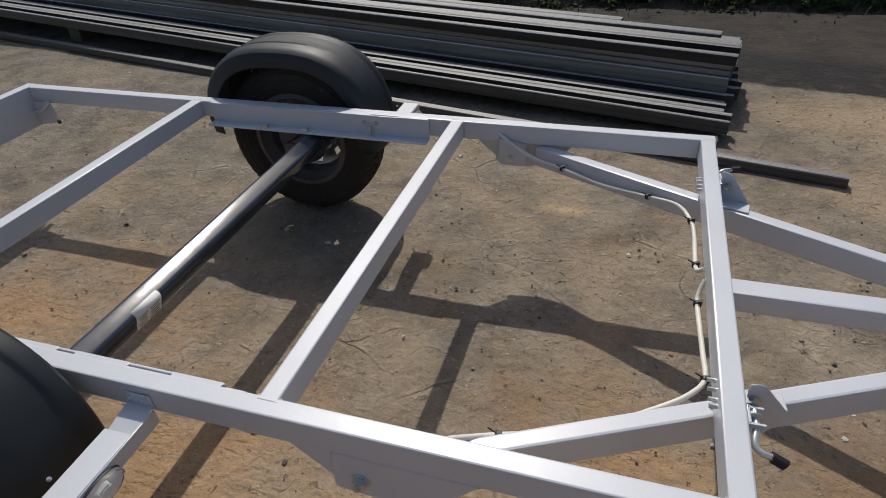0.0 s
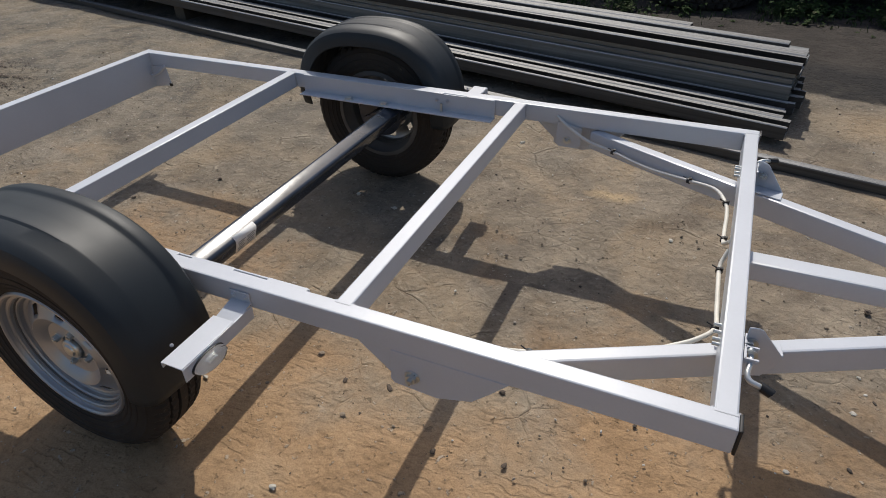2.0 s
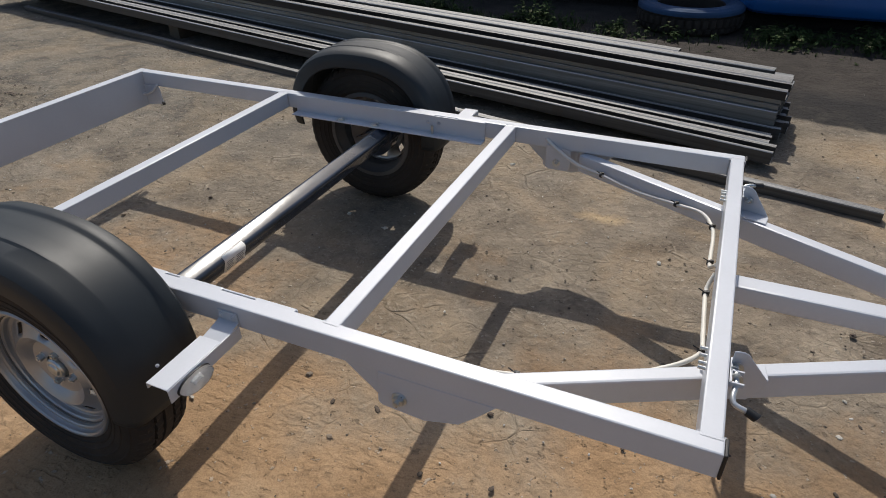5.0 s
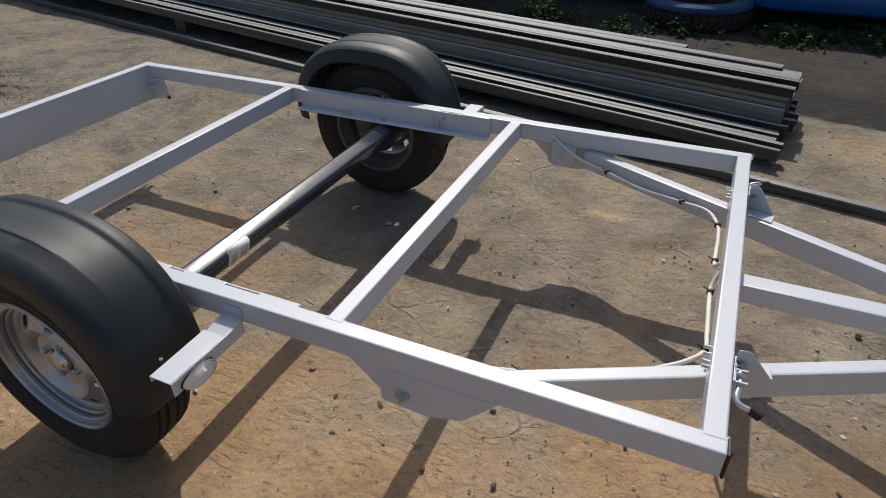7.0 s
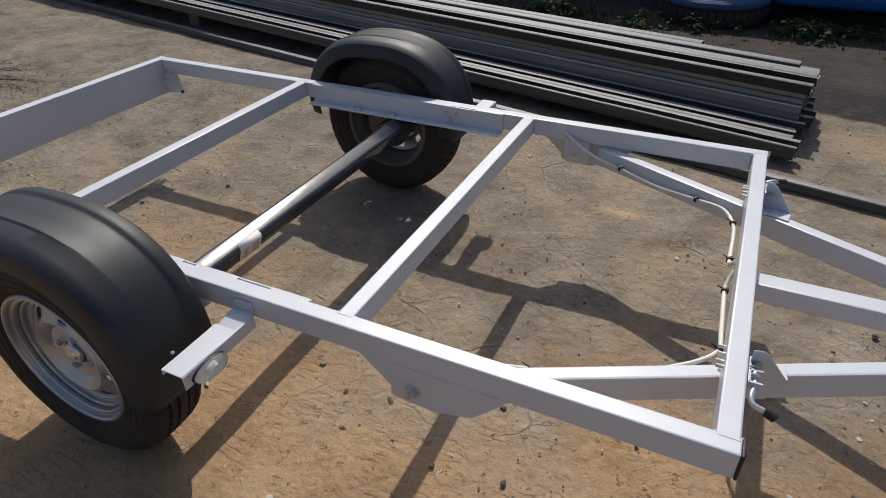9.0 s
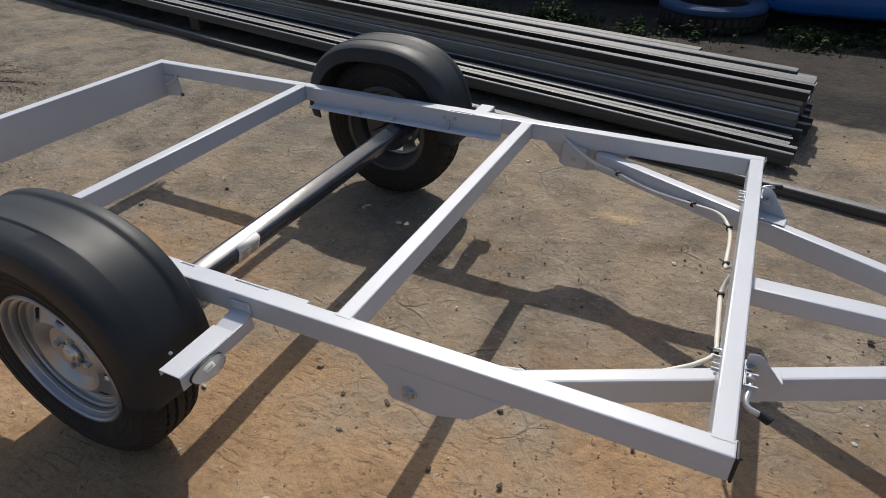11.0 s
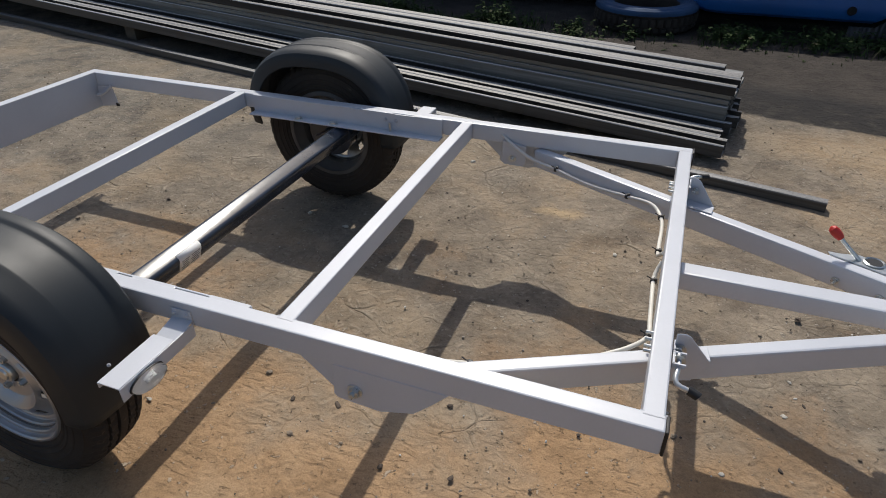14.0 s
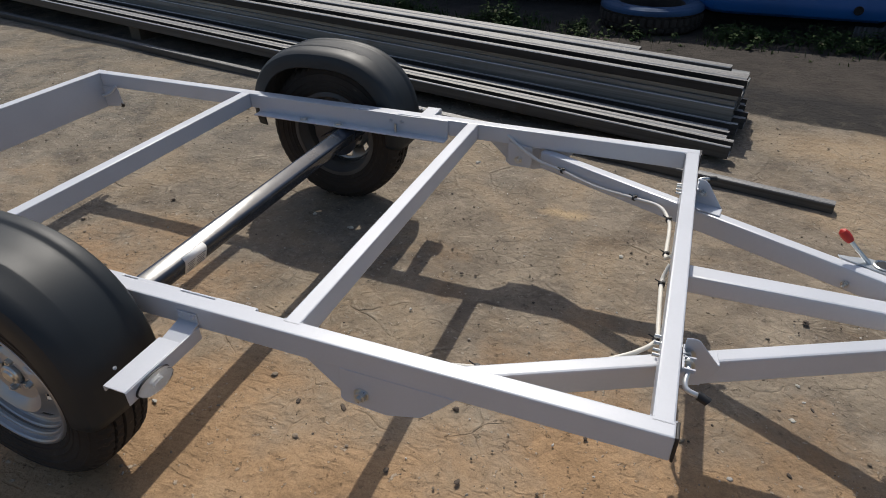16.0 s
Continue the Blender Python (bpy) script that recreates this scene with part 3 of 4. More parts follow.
barrel_me = mesh_of("rim_barrel", lathe([(0.170, 0.072), (0.187, 0.070), (0.189, 0.064), (0.178, 0.058), (0.170, 0.045), (0.153, 0.02), (0.153, -0.02), (0.164, -0.05), (0.176, -0.058)], 96), BARREL)
tyre_me, rim_me = mesh_of("tyre", tyre_bm(), RUBBER), mesh_of("wheel", rim_bm(), RIM)
hub_me = mesh_of("hub", lathe([(0.0, -0.050), (0.015, -0.049), (0.018, -0.045), (0.024, -0.044), (0.027, -0.04), (0.028, -0.02), (0.05, -0.018), (0.05, 0.0)], 40), ZINC)
drum_me = mesh_of("brake_drum", lathe([(0.0, -0.012), (0.09, -0.012), (0.1, -0.004), (0.1, 0.05), (0.0, 0.055)], 40), AXLE)
lug = bmesh.new()
hexbolt((0, 0, 0), (0, -1, 0), 0.009, 0.012, 0.003, bm=lug)
lug_me = mesh_of("lug_bolt", lug, ZINC)
for side, spin in ((pose(*WHEEL_AT), 20), (pose(WHEEL_AT[0] - 0.006, WIDE - WHEEL_AT[1] + 0.012, WHEEL_AT[2], 0, 0, 180), 55)):
    wheel = tagged(new("wheel", rim_me), "silver pressed-steel wheel with small windows")
    wheel.parent = trailer
    wheel.matrix_parent_inverse = Matrix.Translation(-trailer.location)
    wheel.matrix_basis = side @ pose(0, 0, 0, 0, spin, 0)
    solid(wheel, 0.003)
    for name, me, m in [("tyre", tyre_me, Matrix()), ("rim_barrel", barrel_me, Matrix()), ("hub", hub_me, Matrix()), ("brake_drum", drum_me, Matrix())] + [("lug_bolt", lug_me, pose(0.049 * math.cos(a), -0.031, 0.049 * math.sin(a))) for a in (0, math.pi / 2, math.pi, 1.5 * math.pi)]:
        ob = new(name, me)
        ob.parent = wheel
        ob.matrix_basis = m
        if name == "tyre":
            tagged(ob, "black road tyre with dusty tread")


# mudguards
def fender_bm():
    # (across from the inner edge, radial): a raised bead along the inner side, a low step near the outer one
    w = 0.22
    prof = [(0.003, -0.056), (0.0, -0.052), (-0.001, -0.020), (0.002, -0.006), (0.010, 0.003), (0.022, 0.0075), (0.036, 0.0092), (0.0415, 0.0082), (0.0465, 0.0054), (0.0520, 0.0046), (0.060, 0.0056), (0.10, 0.0085), (0.1350, 0.0086), (0.1400, 0.0104), (0.1440, 0.0104), (0.150, 0.0070),
            (0.182, 0.0042), (0.199, -0.0005), (0.210, -0.009), (0.216, -0.021), (0.219, -0.038), (w, -0.056), (w - 0.003, -0.060)]
    b = bmesh.new()
    rows = []
    n = 60
    for i in range(n + 1):
        a = radians(-4 + 178 * i / n)
        ca, sa = math.cos(a), math.sin(a)
        # a slightly squared arch; the outer step runs out towards both ends
        k = 1.0 / (abs(ca) ** 2.5 + abs(sa) ** 2.5) ** (1 / 2.5)
        fade = min(1.0, max(0.0, (math.degrees(a) - 38) / 34)) * min(1.0, max(0.0, (150 - math.degrees(a)) / 30))
        line = [(y, r - (1 - fade) * 0.0022 * (0.1390 < y < 0.1445)) for y, r in prof]
        # the rear lower corners are cut round
        tuck = max(0.0, (math.degrees(a) - 166) / 8) ** 2
        rows.append([b.verts.new((-1.412 + (0.345 * k + r) * ca, -0.068 - y - 0.012 * tuck * (1 - 2 * y / w) ** 3, 0.326 + (0.334 * k + r) * sa - (0.030 * tuck if y < 0.004 or y > 0.214 else 0.0))) for y, r in line])
    for r, s in zip(rows, rows[1:]):
        for i in range(len(prof) - 1):
            b.faces.new((r[i], r[i + 1], s[i + 1], s[i]))
    bmesh.ops.recalc_face_normals(b, faces=b.faces[:])
    return b


far_fender = fender_bm()
far_fender.transform(Matrix.Translation((0, WIDE + 0.356, 0)))      # the same moulding serves both sides
for ob in (part("mudguard", fender_bm(), PLASTIC, trailer, "black ribbed plastic mudguard"), part("mudguard", far_fender, PLASTIC, trailer, "black ribbed plastic mudguard")):
    ob.data.shade_smooth()
    ob.data.set_sharp_from_angle(angle=radians(24))
    solid(ob, 0.004)


# mudguard brackets with round clear lamps
def fender_bracket():
    b = merge(None, box((0.055, 0.068, 0.003), (0, 0, 0), 0.001), pose(-0.986, -0.0755, 0.4395, 12, 0, 0))
    box((0.055, 0.003, 0.035), (-0.986, -0.0425, 0.455), 0.001, bm=b)
    box((0.056, 0.155, 0.003), (-0.986, -0.182, 0.4415), 0.001, bm=b)
    box((0.003, 0.214, 0.034), (-0.9575, -0.1525, 0.424), 0.001, bm=b)
    return box((0.003, 0.155, 0.014), (-1.013, -0.182, 0.4345), 0.001, bm=b)


brackets = twin("mudguard_bracket", fender_bracket, PAINT, trailer)
for x in (-1.004, -0.97):
    twin("rivet", lambda: hexbolt((x, -0.044, 0.462), (0, -1, 0), 0.005, 0.003, 0.002), PAINT, brackets)
def lower(ob):
    ob.data.transform(Matrix.Translation((0.0, 0.0, -0.014)))


twin("screw", lambda: hexbolt((-1.027, -0.215, 0.445), (0.8, 0, 0.6), 0.003, 0.003, 0.002), PAINT_WELD, brackets)


def turned_x(bm, at):
    bm.transform(pose(*at, 0, 0, 90) @ Matrix.Diagonal((1.0, 0.85, 0.42, 1)))
    return bm


lens_at = (-0.958, -0.196, 0.418)
twin("lamp_gasket", lambda: turned_x(lathe([(0.0, -0.002), (0.0455, -0.002), (0.0465, -0.004), (0.0455, -0.0065), (0.0, -0.0065)], 40), lens_at), CAP, brackets, "black lamp gasket")
twin("lamp_lens", lambda: turned_x(lathe([(0.0435, -0.006), (0.0435, -0.016), (0.041, -0.023), (0.033, -0.029), (0.018, -0.0325), (0.0, -0.0335)], 40), lens_at), LENS, brackets, "clear plastic marker lamp lens")
twin("lamp_reflector", lambda: turned_x(lathe([(0.042, -0.0075), (0.030, -0.0085), (0.014, -0.010), (0.011, -0.017), (0.0, -0.018)], 30), lens_at), STICKER, brackets, "pale plastic lamp reflector")

# the far bracket is bolted on a little lower
lower(brackets[1])
for ob in brackets[1].children:
    lower(ob)

# drawbars, running in under the side beams, with their hanging gussets
SLOPE = 0.485


def drawbar_y(x):
    return 0.2215 + SLOPE * x


twin("drawbar", lambda: bar((-0.468, drawbar_y(-0.468), 0.3945), (0.77, drawbar_y(0.77), 0.3945), 0.038, 0.0650, 0.006), PAINT, trailer)
part("drawbar", bar((0.045, MIDY + 0.001, 0.398), (0.78, MIDY + 0.004, 0.398), 0.056, 0.052, 0.006), PAINT, trailer)


def hang_plate():
    return plate([(-0.609, 0.4328), (-0.614, 0.345), (-0.605, 0.336), (-0.507, 0.329), (-0.429, 0.352), (-0.39, 0.39), (-0.351, 0.4328), (-0.487, 0.4328), (-0.502, 0.4328)], 0.0030, pose(0, -0.0412, 0))


def hang_plate_inner():
    return plate([(-0.692, 0.432), (-0.614, 0.362), (-0.614, 0.345), (-0.487, 0.345), (-0.487, 0.432)], 0.004, pose(0, -0.0375, 0))


def hang_plate_clip():
    return plate([(-0.595, 0.445), (-0.595, 0.365), (-0.585, 0.353), (-0.517, 0.353), (-0.507, 0.365), (-0.507, 0.432)], 0.004, pose(0, 0.004, 0))


hangers = twin("drawbar_gusset", hang_plate, PAINT, trailer)
twin("gusset_plate", hang_plate_inner, PAINT, hangers)
clips = twin("drawbar_clip", hang_plate_clip, PAINT, trailer)
twin("bolt", lambda: hexbolt((-0.561, -0.0420, 0.372), (0, -1, 0), 0.013, 0.009, 0.008), ZINC, hangers)
twin("bolt", lambda: hexbolt((-0.556, 0.008, 0.38), (0, 1, 0), 0.011, 0.008, 0.008), ZINC, clips)


# angle brackets that clamp the drawbars to the front crossbar, with a locking handle each
CLAMP_AT = pose(0.044, 0.2165, 0, 0, 0, 18)


def clamp_bracket():
    """An upright plate on the drawbar's outer face with a flange bent over the drawbar's top."""
    b = plate([(0.0, 0.376), (0.050, 0.378), (0.068, 0.400), (0.081, 0.424), (0.080, 0.431), (0.036, 0.488), (0.030, 0.497), (0.020, 0.503), (0.010, 0.505), (0.0, 0.505)], 0.004, CLAMP_AT @ pose(0, -0.0045, 0))
    flange = plate([(0.0, 0.0), (0.083, 0.0), (0.090, 0.044), (0.0, 0.044)], 0.0035, pose(0, 0, 0, -90, 0, 0))
    flange.transform(pose(0, 0, 0.4315))
    return merge(b, flange, CLAMP_AT)


clamps = twin("clamp_bracket", clamp_bracket, PAINT, trailer)
twin("bolt", lambda: hexbolt((0.062, drawbar_y(0.062) - 0.0235, 0.466), (-0.437, 0.9, 0), 0.009, 0.006, 0.008), ZINC, clamps)


near_handle = part("lock_handle", rod(smooth([(0.054, 0.235, 0.470), (0.055, 0.2, 0.469), (0.057, 0.170, 0.467), (0.0555, 0.152, 0.464), (0.0535, 0.137, 0.460), (0.0560, 0.1265, 0.456), (0.064, 0.1215, 0.453), (0.083, 0.1205, 0.448)]), 0.0055), BRIGHT_ZINC, clamps[0])
part("grip", rod(smooth([(0.0795, 0.1213, 0.4485), (0.082, 0.1208, 0.448), (0.097, 0.1164, 0.4437), (0.099, 0.1158, 0.443)], 2), 0.0094), CAP, near_handle, "black rubber grip")
far_handle = part("lock_handle", rod(smooth([(0.044, WIDE - 0.165, 0.474), (0.050, WIDE - 0.161, 0.478), (0.062, WIDE - 0.155, 0.480), (0.076, WIDE - 0.151, 0.480)]), 0.0058), ZINC, clamps[1])
part("grip", rod(smooth([(0.073, WIDE - 0.152, 0.480), (0.075, WIDE - 0.151, 0.480), (0.093, WIDE - 0.146, 0.480), (0.0945, WIDE - 0.1455, 0.480)], 2), 0.0088), CAP, far_handle, "black rubber grip")
for y in (0.19, 0.205, 0.228, 0.25):
    twin("clamp_stud", lambda: rod([(-0.014, y, 0.465), (0.004, y, 0.465)], 0.004), ZINC, clamps)
# a folded U that carries the locking pins
def clamp_yoke():
    b = box((0.005, 0.074, 0.014), (0.0455, 0.193, 0.470), 0.001)
    box((0.026, 0.005, 0.010), (0.0565, 0.158, 0.472), 0.001, bm=b)
    return box((0.026, 0.005, 0.012), (0.0565, 0.193, 0.471), 0.001, bm=b)


twin("clamp_yoke", clamp_yoke, PAINT, clamps)
for y in (0.176, 0.210):
    part("nut", hexbolt((0.056, y, 0.469), (0, 1, 0), 0.0095, 0.008, 0.002), ZINC, clamps[0])
    part("sleeve", rod([(0.056, y + 0.008, 0.469), (0.056, y + 0.015, 0.469)], 0.0075), ZINC, clamps[0])
twin("nut", lambda: hexbolt((0.051, 0.198, 0.469), (0, 1, 0), 0.0085, 0.007, 0.002), ZINC, clamps)

# jockey-wheel clamp with its red lever on the outer face of the far drawbar
JOCKEY = Matrix.Translation((0.478, WIDE - drawbar_y(0.478) + 0.0235, 0.393)) @ pose(0, 0, 0, 0, 0, -25.9)


def jockey_part(name, bm, material, parent, label=""):
    return part(name, merge(None, bm, JOCKEY), material, parent, label)


def collar_bm():
    b = lathe([(0.019, -0.022), (0.019, 0.024), (0.022, 0.027), (0.026, 0.025), (0.023, 0.02), (0.023, -0.022)], 32, close=True)
    b.transform(pose(0.018, 0.031, 0.014, 90, 0, 0))
    return b


jockey = jockey_part("jockey_clamp", plate([(-0.085, -0.02), (-0.07, -0.03), (0.085, -0.03), (0.085, 0.018), (0.06, 0.034), (-0.055, 0.034), (-0.085, 0.024)], 0.004, pose(0, 0, 0)), ZINC, trailer, "zinc jockey wheel clamp with a red lever")
jockey_part("clamp_flange", plate([(-0.075, 0.0), (0.085, 0.0), (0.085, 0.02), (0.05, 0.052), (-0.02, 0.05), (-0.06, 0.022), (-0.085, 0.012)], 0.004, pose(0, -0.003, 0.036, -90, 0, 0)), ZINC, jockey)
jockey_part("collar", collar_bm(), ZINC, jockey)
# dark disc over the flange paints the shade inside the collar
jockey_part("tube_hole", merge(None, lathe([(0.0, 0.0), (0.0185, 0.0), (0.0185, 0.002), (0.0, 0.002)], 28), pose(0.018, 0.031, 0.0375, 90, 0, 0)), CAP, jockey, "dark disc painting the shaded bore of the collar")
jockey_part("spring_wire", rod(smooth([(0.055, 0.03, 0.02), (0.075, 0.02, 0.035), (0.088, 0.0, 0.02), (0.09, -0.01, -0.02)]), 0.003), ZINC, jockey)
jockey_part("lever", rod([(-0.012, 0.02, 0.035), (-0.082, 0.0, 0.098)], 0.005), ZINC, jockey)


def grip_bm():
    b = bmesh.new()
    rows = [(0.0, 0.004), (0.002, 0.009), (0.012, 0.0115), (0.026, 0.0125), (0.036, 0.010), (0.041, 0.004), (0.042, 0.0005)]
    merge(b, lathe([(r, y) for y, r in rows], 20))
    way = Vector((-0.070, -0.020, 0.063)).normalized()
    b.transform(Matrix.Translation((-0.066, 0.0045, 0.084)) @ way.to_track_quat("Y", "Z").to_matrix().to_4x4())
    return b


jockey_part("lever_grip", grip_bm(), RED, jockey, "red plastic lever grip")
for u in (-0.036, 0.066):
    jockey_part("bolt", hexbolt((u, -0.0425, -0.010), (0, -1, 0), 0.0075, 0.007, 0.014), ZINC, jockey)

# wiring in its sleeve, with black ties
wire_far = smooth([(-0.6, 1.182, 0.462), (-0.57, 1.168, 0.445), (-0.526, 1.15, 0.425), (-0.468, 1.134, 0.403), (-0.383, 1.108, 0.393), (-0.26, 1.046, 0.386), (-0.129, 0.987, 0.396), (-0.052, 0.942, 0.405), (-0.019, 0.860, 0.409), (-0.012, 0.80, 0.405), (-0.012, 0.735, 0.403), (-0.012, 0.674, 0.405), (-0.010, 0.64, 0.415), (0.0, 0.615, 0.44)])
wire_near = smooth([(0.0, 0.575, 0.44), (-0.010, 0.555, 0.415), (-0.012, 0.53, 0.405), (-0.010, 0.46, 0.407), (-0.006, 0.37, 0.407), (-0.006, 0.30, 0.412), (-0.035, 0.255, 0.412), (-0.08, 0.222, 0.405), (-0.16, 0.18, 0.390), (-0.28, 0.124, 0.388), (-0.351, 0.082, 0.41), (-0.41, 0.04, 0.435), (-0.468, 0.012, 0.444), (-0.585, 0.012, 0.445)])
part("cable", rod(wire_far[:46], 0.0055), GREY_WIRE, trailer, "grey wiring sleeve")
part("cable", rod(wire_far[45:], 0.0053), WHITE_WIRE, trailer, "white wiring sleeve")
part("cable", rod(wire_near, 0.0053), WHITE_WIRE, trailer, "white wiring sleeve")


def cable_tie(at, way):
    d = Vector(way).normalized()
    b = rod([Vector(at) - d * 0.004, Vector(at) + d * 0.004], 0.0085)
    box((0.009, 0.008, 0.007), Vector(at) + Vector((0.004, -0.003, 0.009)), 0.001, bm=b)
    return rod([Vector(at) + Vector((-0.004, 0, 0.006)), Vector(at) + Vector((-0.018, 0.004, 0.010))], 0.0016, 6, bm=b)


for at, way in (((-0.383, 1.108, 0.393), (1, -0.439, 0)), ((-0.129, 0.987, 0.396), (1, -0.585, 0)), ((-0.019, 0.860, 0.409), (0.2, -1, 0)), ((-0.012, 0.674, 0.405), (0, 1, 0)), ((-0.012, 0.53, 0.405), (0, 1, 0)), ((-0.006, 0.30, 0.412), (0, 1, 0)), ((-0.351, 0.082, 0.41), (1, -0.585, 0.3))):
    part("cable_tie", cable_tie(at, way), CAP, trailer)

# ---- the stack of steel profiles ----
STACK = pose(0.225, 2.258, 0.004, 0, 1.29, math.degrees(math.atan(-0.176)))   # it rises a little away from the drawbar


def channel_bm(length, wide, high, lip=0.02, t=0.003, way="down", lip2=None):
    """A lipped cold-formed channel as one folded strip, running from 0 to -length; way: where its open side looks."""
    o, lip2 = 0.004, lip2 or lip
    w, h = (wide, high) if way in ("down", "up") else (high, wide)
    line = [(lip, 0.0), (o, 0.0), (0.0, o), (0.0, h - o), (o, h), (w - o, h), (w, h - o), (w, o), (w - o, 0.0), (w - lip2, 0.0)]
    inner = [(lip, t), (o, t), (t, o), (t, h - o), (o, h - t), (w - o, h - t), (w - t, h - o), (w - t, o), (w - o, t), (w - lip2, t)]
    turn = {"down": lambda a, b: (a, b), "up": lambda a, b: (a, h - b), "back": lambda a, b: (h - b, a)}[way]
    ring = [turn(a, b) for a, b in line + inner[::-1]]
    bm = bmesh.new()
    ends = [[bm.verts.new((x, a, b)) for a, b in ring] for x in (0.0, -length)]
    n = len(ring)
    for k in range(n):
        side = bm.faces.new((ends[0][k], ends[0][(k + 1) % n], ends[1][(k + 1) % n], ends[1][k]))
        side.material_index = int(k == {"down": 3, "up": 1, "back": 5}[way])     # the upper front bend gets the paler metal of its sky glint
    bm.faces.new(ends[0])
    bm.faces.new(ends[1][::-1])
    bmesh.ops.recalc_face_normals(bm, faces=bm.faces[:])
    return bm


def steel_channel(v, z, wide, high, out=0.0, way="down", material=STEEL, length=7.6, lips=None):
    ob = new("steel_channel", mesh_of("steel_channel", channel_bm(length, wide, high, way=way, lip=lips[0] if lips else 0.02, lip2=lips[1] if lips else None), material, False))
    ob.data.materials.append(BEND_GLINT)
    ob.matrix_world = STACK @ pose(out, v, z, 0, 0, 0)
    return tagged(ob, "dark oily lipped steel channel lying in a stack", "steel profile", "stack of steel profiles")


# lowest: a long light rail on the ground in front
rail = new("steel_channel", mesh_of("steel_channel", channel_bm(7.45, 0.05, 0.045), GREY_STEEL, False))
rail.data.materials.append(GREY_STEEL)
rail.matrix_world = pose(0.653, 1.906, -0.003, 0, 0.05, math.degrees(math.atan(-0.2115)))
tagged(rail, "long dark steel channel lying on the ground", "steel profile", "stack of steel profiles")
for u in (-2.3, -4.68, -7.4):
    high = 0.030 - 0.0225 * u
    block = new("timber_block", mesh_of("timber_block", box((0.13, 0.86, high), (0, 0, high / 2), 0.006), WOOD))
    at = STACK @ Vector((u, 0.52 if u > -7 else 0.75, 0))
    block.matrix_world = pose(at.x, at.y, 0.0, 0, 0, math.degrees(math.atan(-0.176)))
    tagged(block, "weathered timber bearer under the steel stack", "timber block", "timber bearers")
ROW, MID, FLAT, TOPS = 0.028, 0.0935, 0.1695, 0.2305
for n in range(7):
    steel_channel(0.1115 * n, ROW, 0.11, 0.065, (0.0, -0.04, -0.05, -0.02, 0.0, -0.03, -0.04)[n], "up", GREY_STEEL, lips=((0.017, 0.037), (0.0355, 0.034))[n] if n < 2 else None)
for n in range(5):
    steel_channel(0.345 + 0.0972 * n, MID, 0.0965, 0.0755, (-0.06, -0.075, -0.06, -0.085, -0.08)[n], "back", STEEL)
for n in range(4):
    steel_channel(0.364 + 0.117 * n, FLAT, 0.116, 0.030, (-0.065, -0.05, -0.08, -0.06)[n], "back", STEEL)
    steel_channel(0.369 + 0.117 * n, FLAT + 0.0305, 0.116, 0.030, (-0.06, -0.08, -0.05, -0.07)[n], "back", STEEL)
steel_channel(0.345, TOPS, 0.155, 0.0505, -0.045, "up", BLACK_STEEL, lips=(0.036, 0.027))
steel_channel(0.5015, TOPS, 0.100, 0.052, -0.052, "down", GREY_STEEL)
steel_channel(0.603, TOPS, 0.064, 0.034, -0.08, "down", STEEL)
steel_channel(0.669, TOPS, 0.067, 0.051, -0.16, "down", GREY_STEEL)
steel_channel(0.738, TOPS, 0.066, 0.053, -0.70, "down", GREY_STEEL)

# ---- background: added unseen wall, blue vehicle body, tyre, weeds ----
# a wall out of view, added so that glossy parts reflect something dark
WALL_DARK = worn("added_dark_wall", (0.045, 0.05, 0.042), 0.85, 0.0, 0.35, 6, 0.3)
unseen_wall = new("wall_back", mesh_of("wall_back", box((34, 0.15, 4.6), (0, 0, 2.28), 0.01), WALL_DARK))
unseen_wall.location = (-1.5, 10.5, 0)
tagged(unseen_wall, "unseen dark wall added behind the yard to darken reflections", "wall", kind="structure")


def blue_body():
    prof = [(0.35, 0.24), (0.12, 0.22), (0.03, 0.25), (0.0, 0.32), (-0.02, 0.55), (0.0, 1.0), (0.03, 1.15), (0.1, 1.4), (0.3, 1.5), (2.2, 1.5), (2.2, 0.24)]
    b = bmesh.new()
    rows = [[b.verts.new((x, 5.55 + y + dy, z)) for y, z in prof] for x, dy in ((-7.0, 0), (2.55, 0), (2.68, 0.04), (2.75, 0.14))]
    for r, s in zip(rows, rows[1:]):
        for i in range(len(prof)):
            k = (i + 1) % len(prof)
            b.faces.new((r[i], r[k], s[k], s[i]))
    b.faces.new(rows[0])
    b.faces.new(rows[-1][::-1])
    bmesh.ops.recalc_face_normals(b, faces=b.faces[:])
    return b


def sill_bm():
    """The long rounded blue sill in front of the body; a dark disc stands for its drain hole."""
    prof = [(0.30, 0.17), (0.14, 0.145), (0.06, 0.150), (0.02, 0.175), (0.0, 0.22), (-0.004, 0.27), (0.012, 0.36), (0.06, 0.43), (0.16, 0.47), (0.46, 0.48)]
    xs = [(-0.05, 0.16), (0.0, 0.08), (0.08, 0.02), (0.2, 0.0)] + [(0.2 + 0.08 * i, 0.0) for i in range(1, 13)] + [(1.24 + 0.03 * i, 0.0) for i in range(14)]
    b = bmesh.new()
    cut = lambda x: 0.135 + max(0.0, x - 1.30) * 0.82   # its end is swept up
    rows = [[b.verts.new((x, 5.0 + y + dy, max(z + 0.2 * dy, cut(x) + 0.1 * (z - 0.145)))) for y, z in prof] for x, dy in xs]
    for r, s in zip(rows, rows[1:]):
        for i in range(len(prof) - 1):
            b.faces.new((r[i], r[i + 1], s[i + 1], s[i]))
    b.faces.new(rows[0])
    b.faces.new(rows[-1][::-1])
    bmesh.ops.recalc_face_normals(b, faces=b.faces[:])
    return b


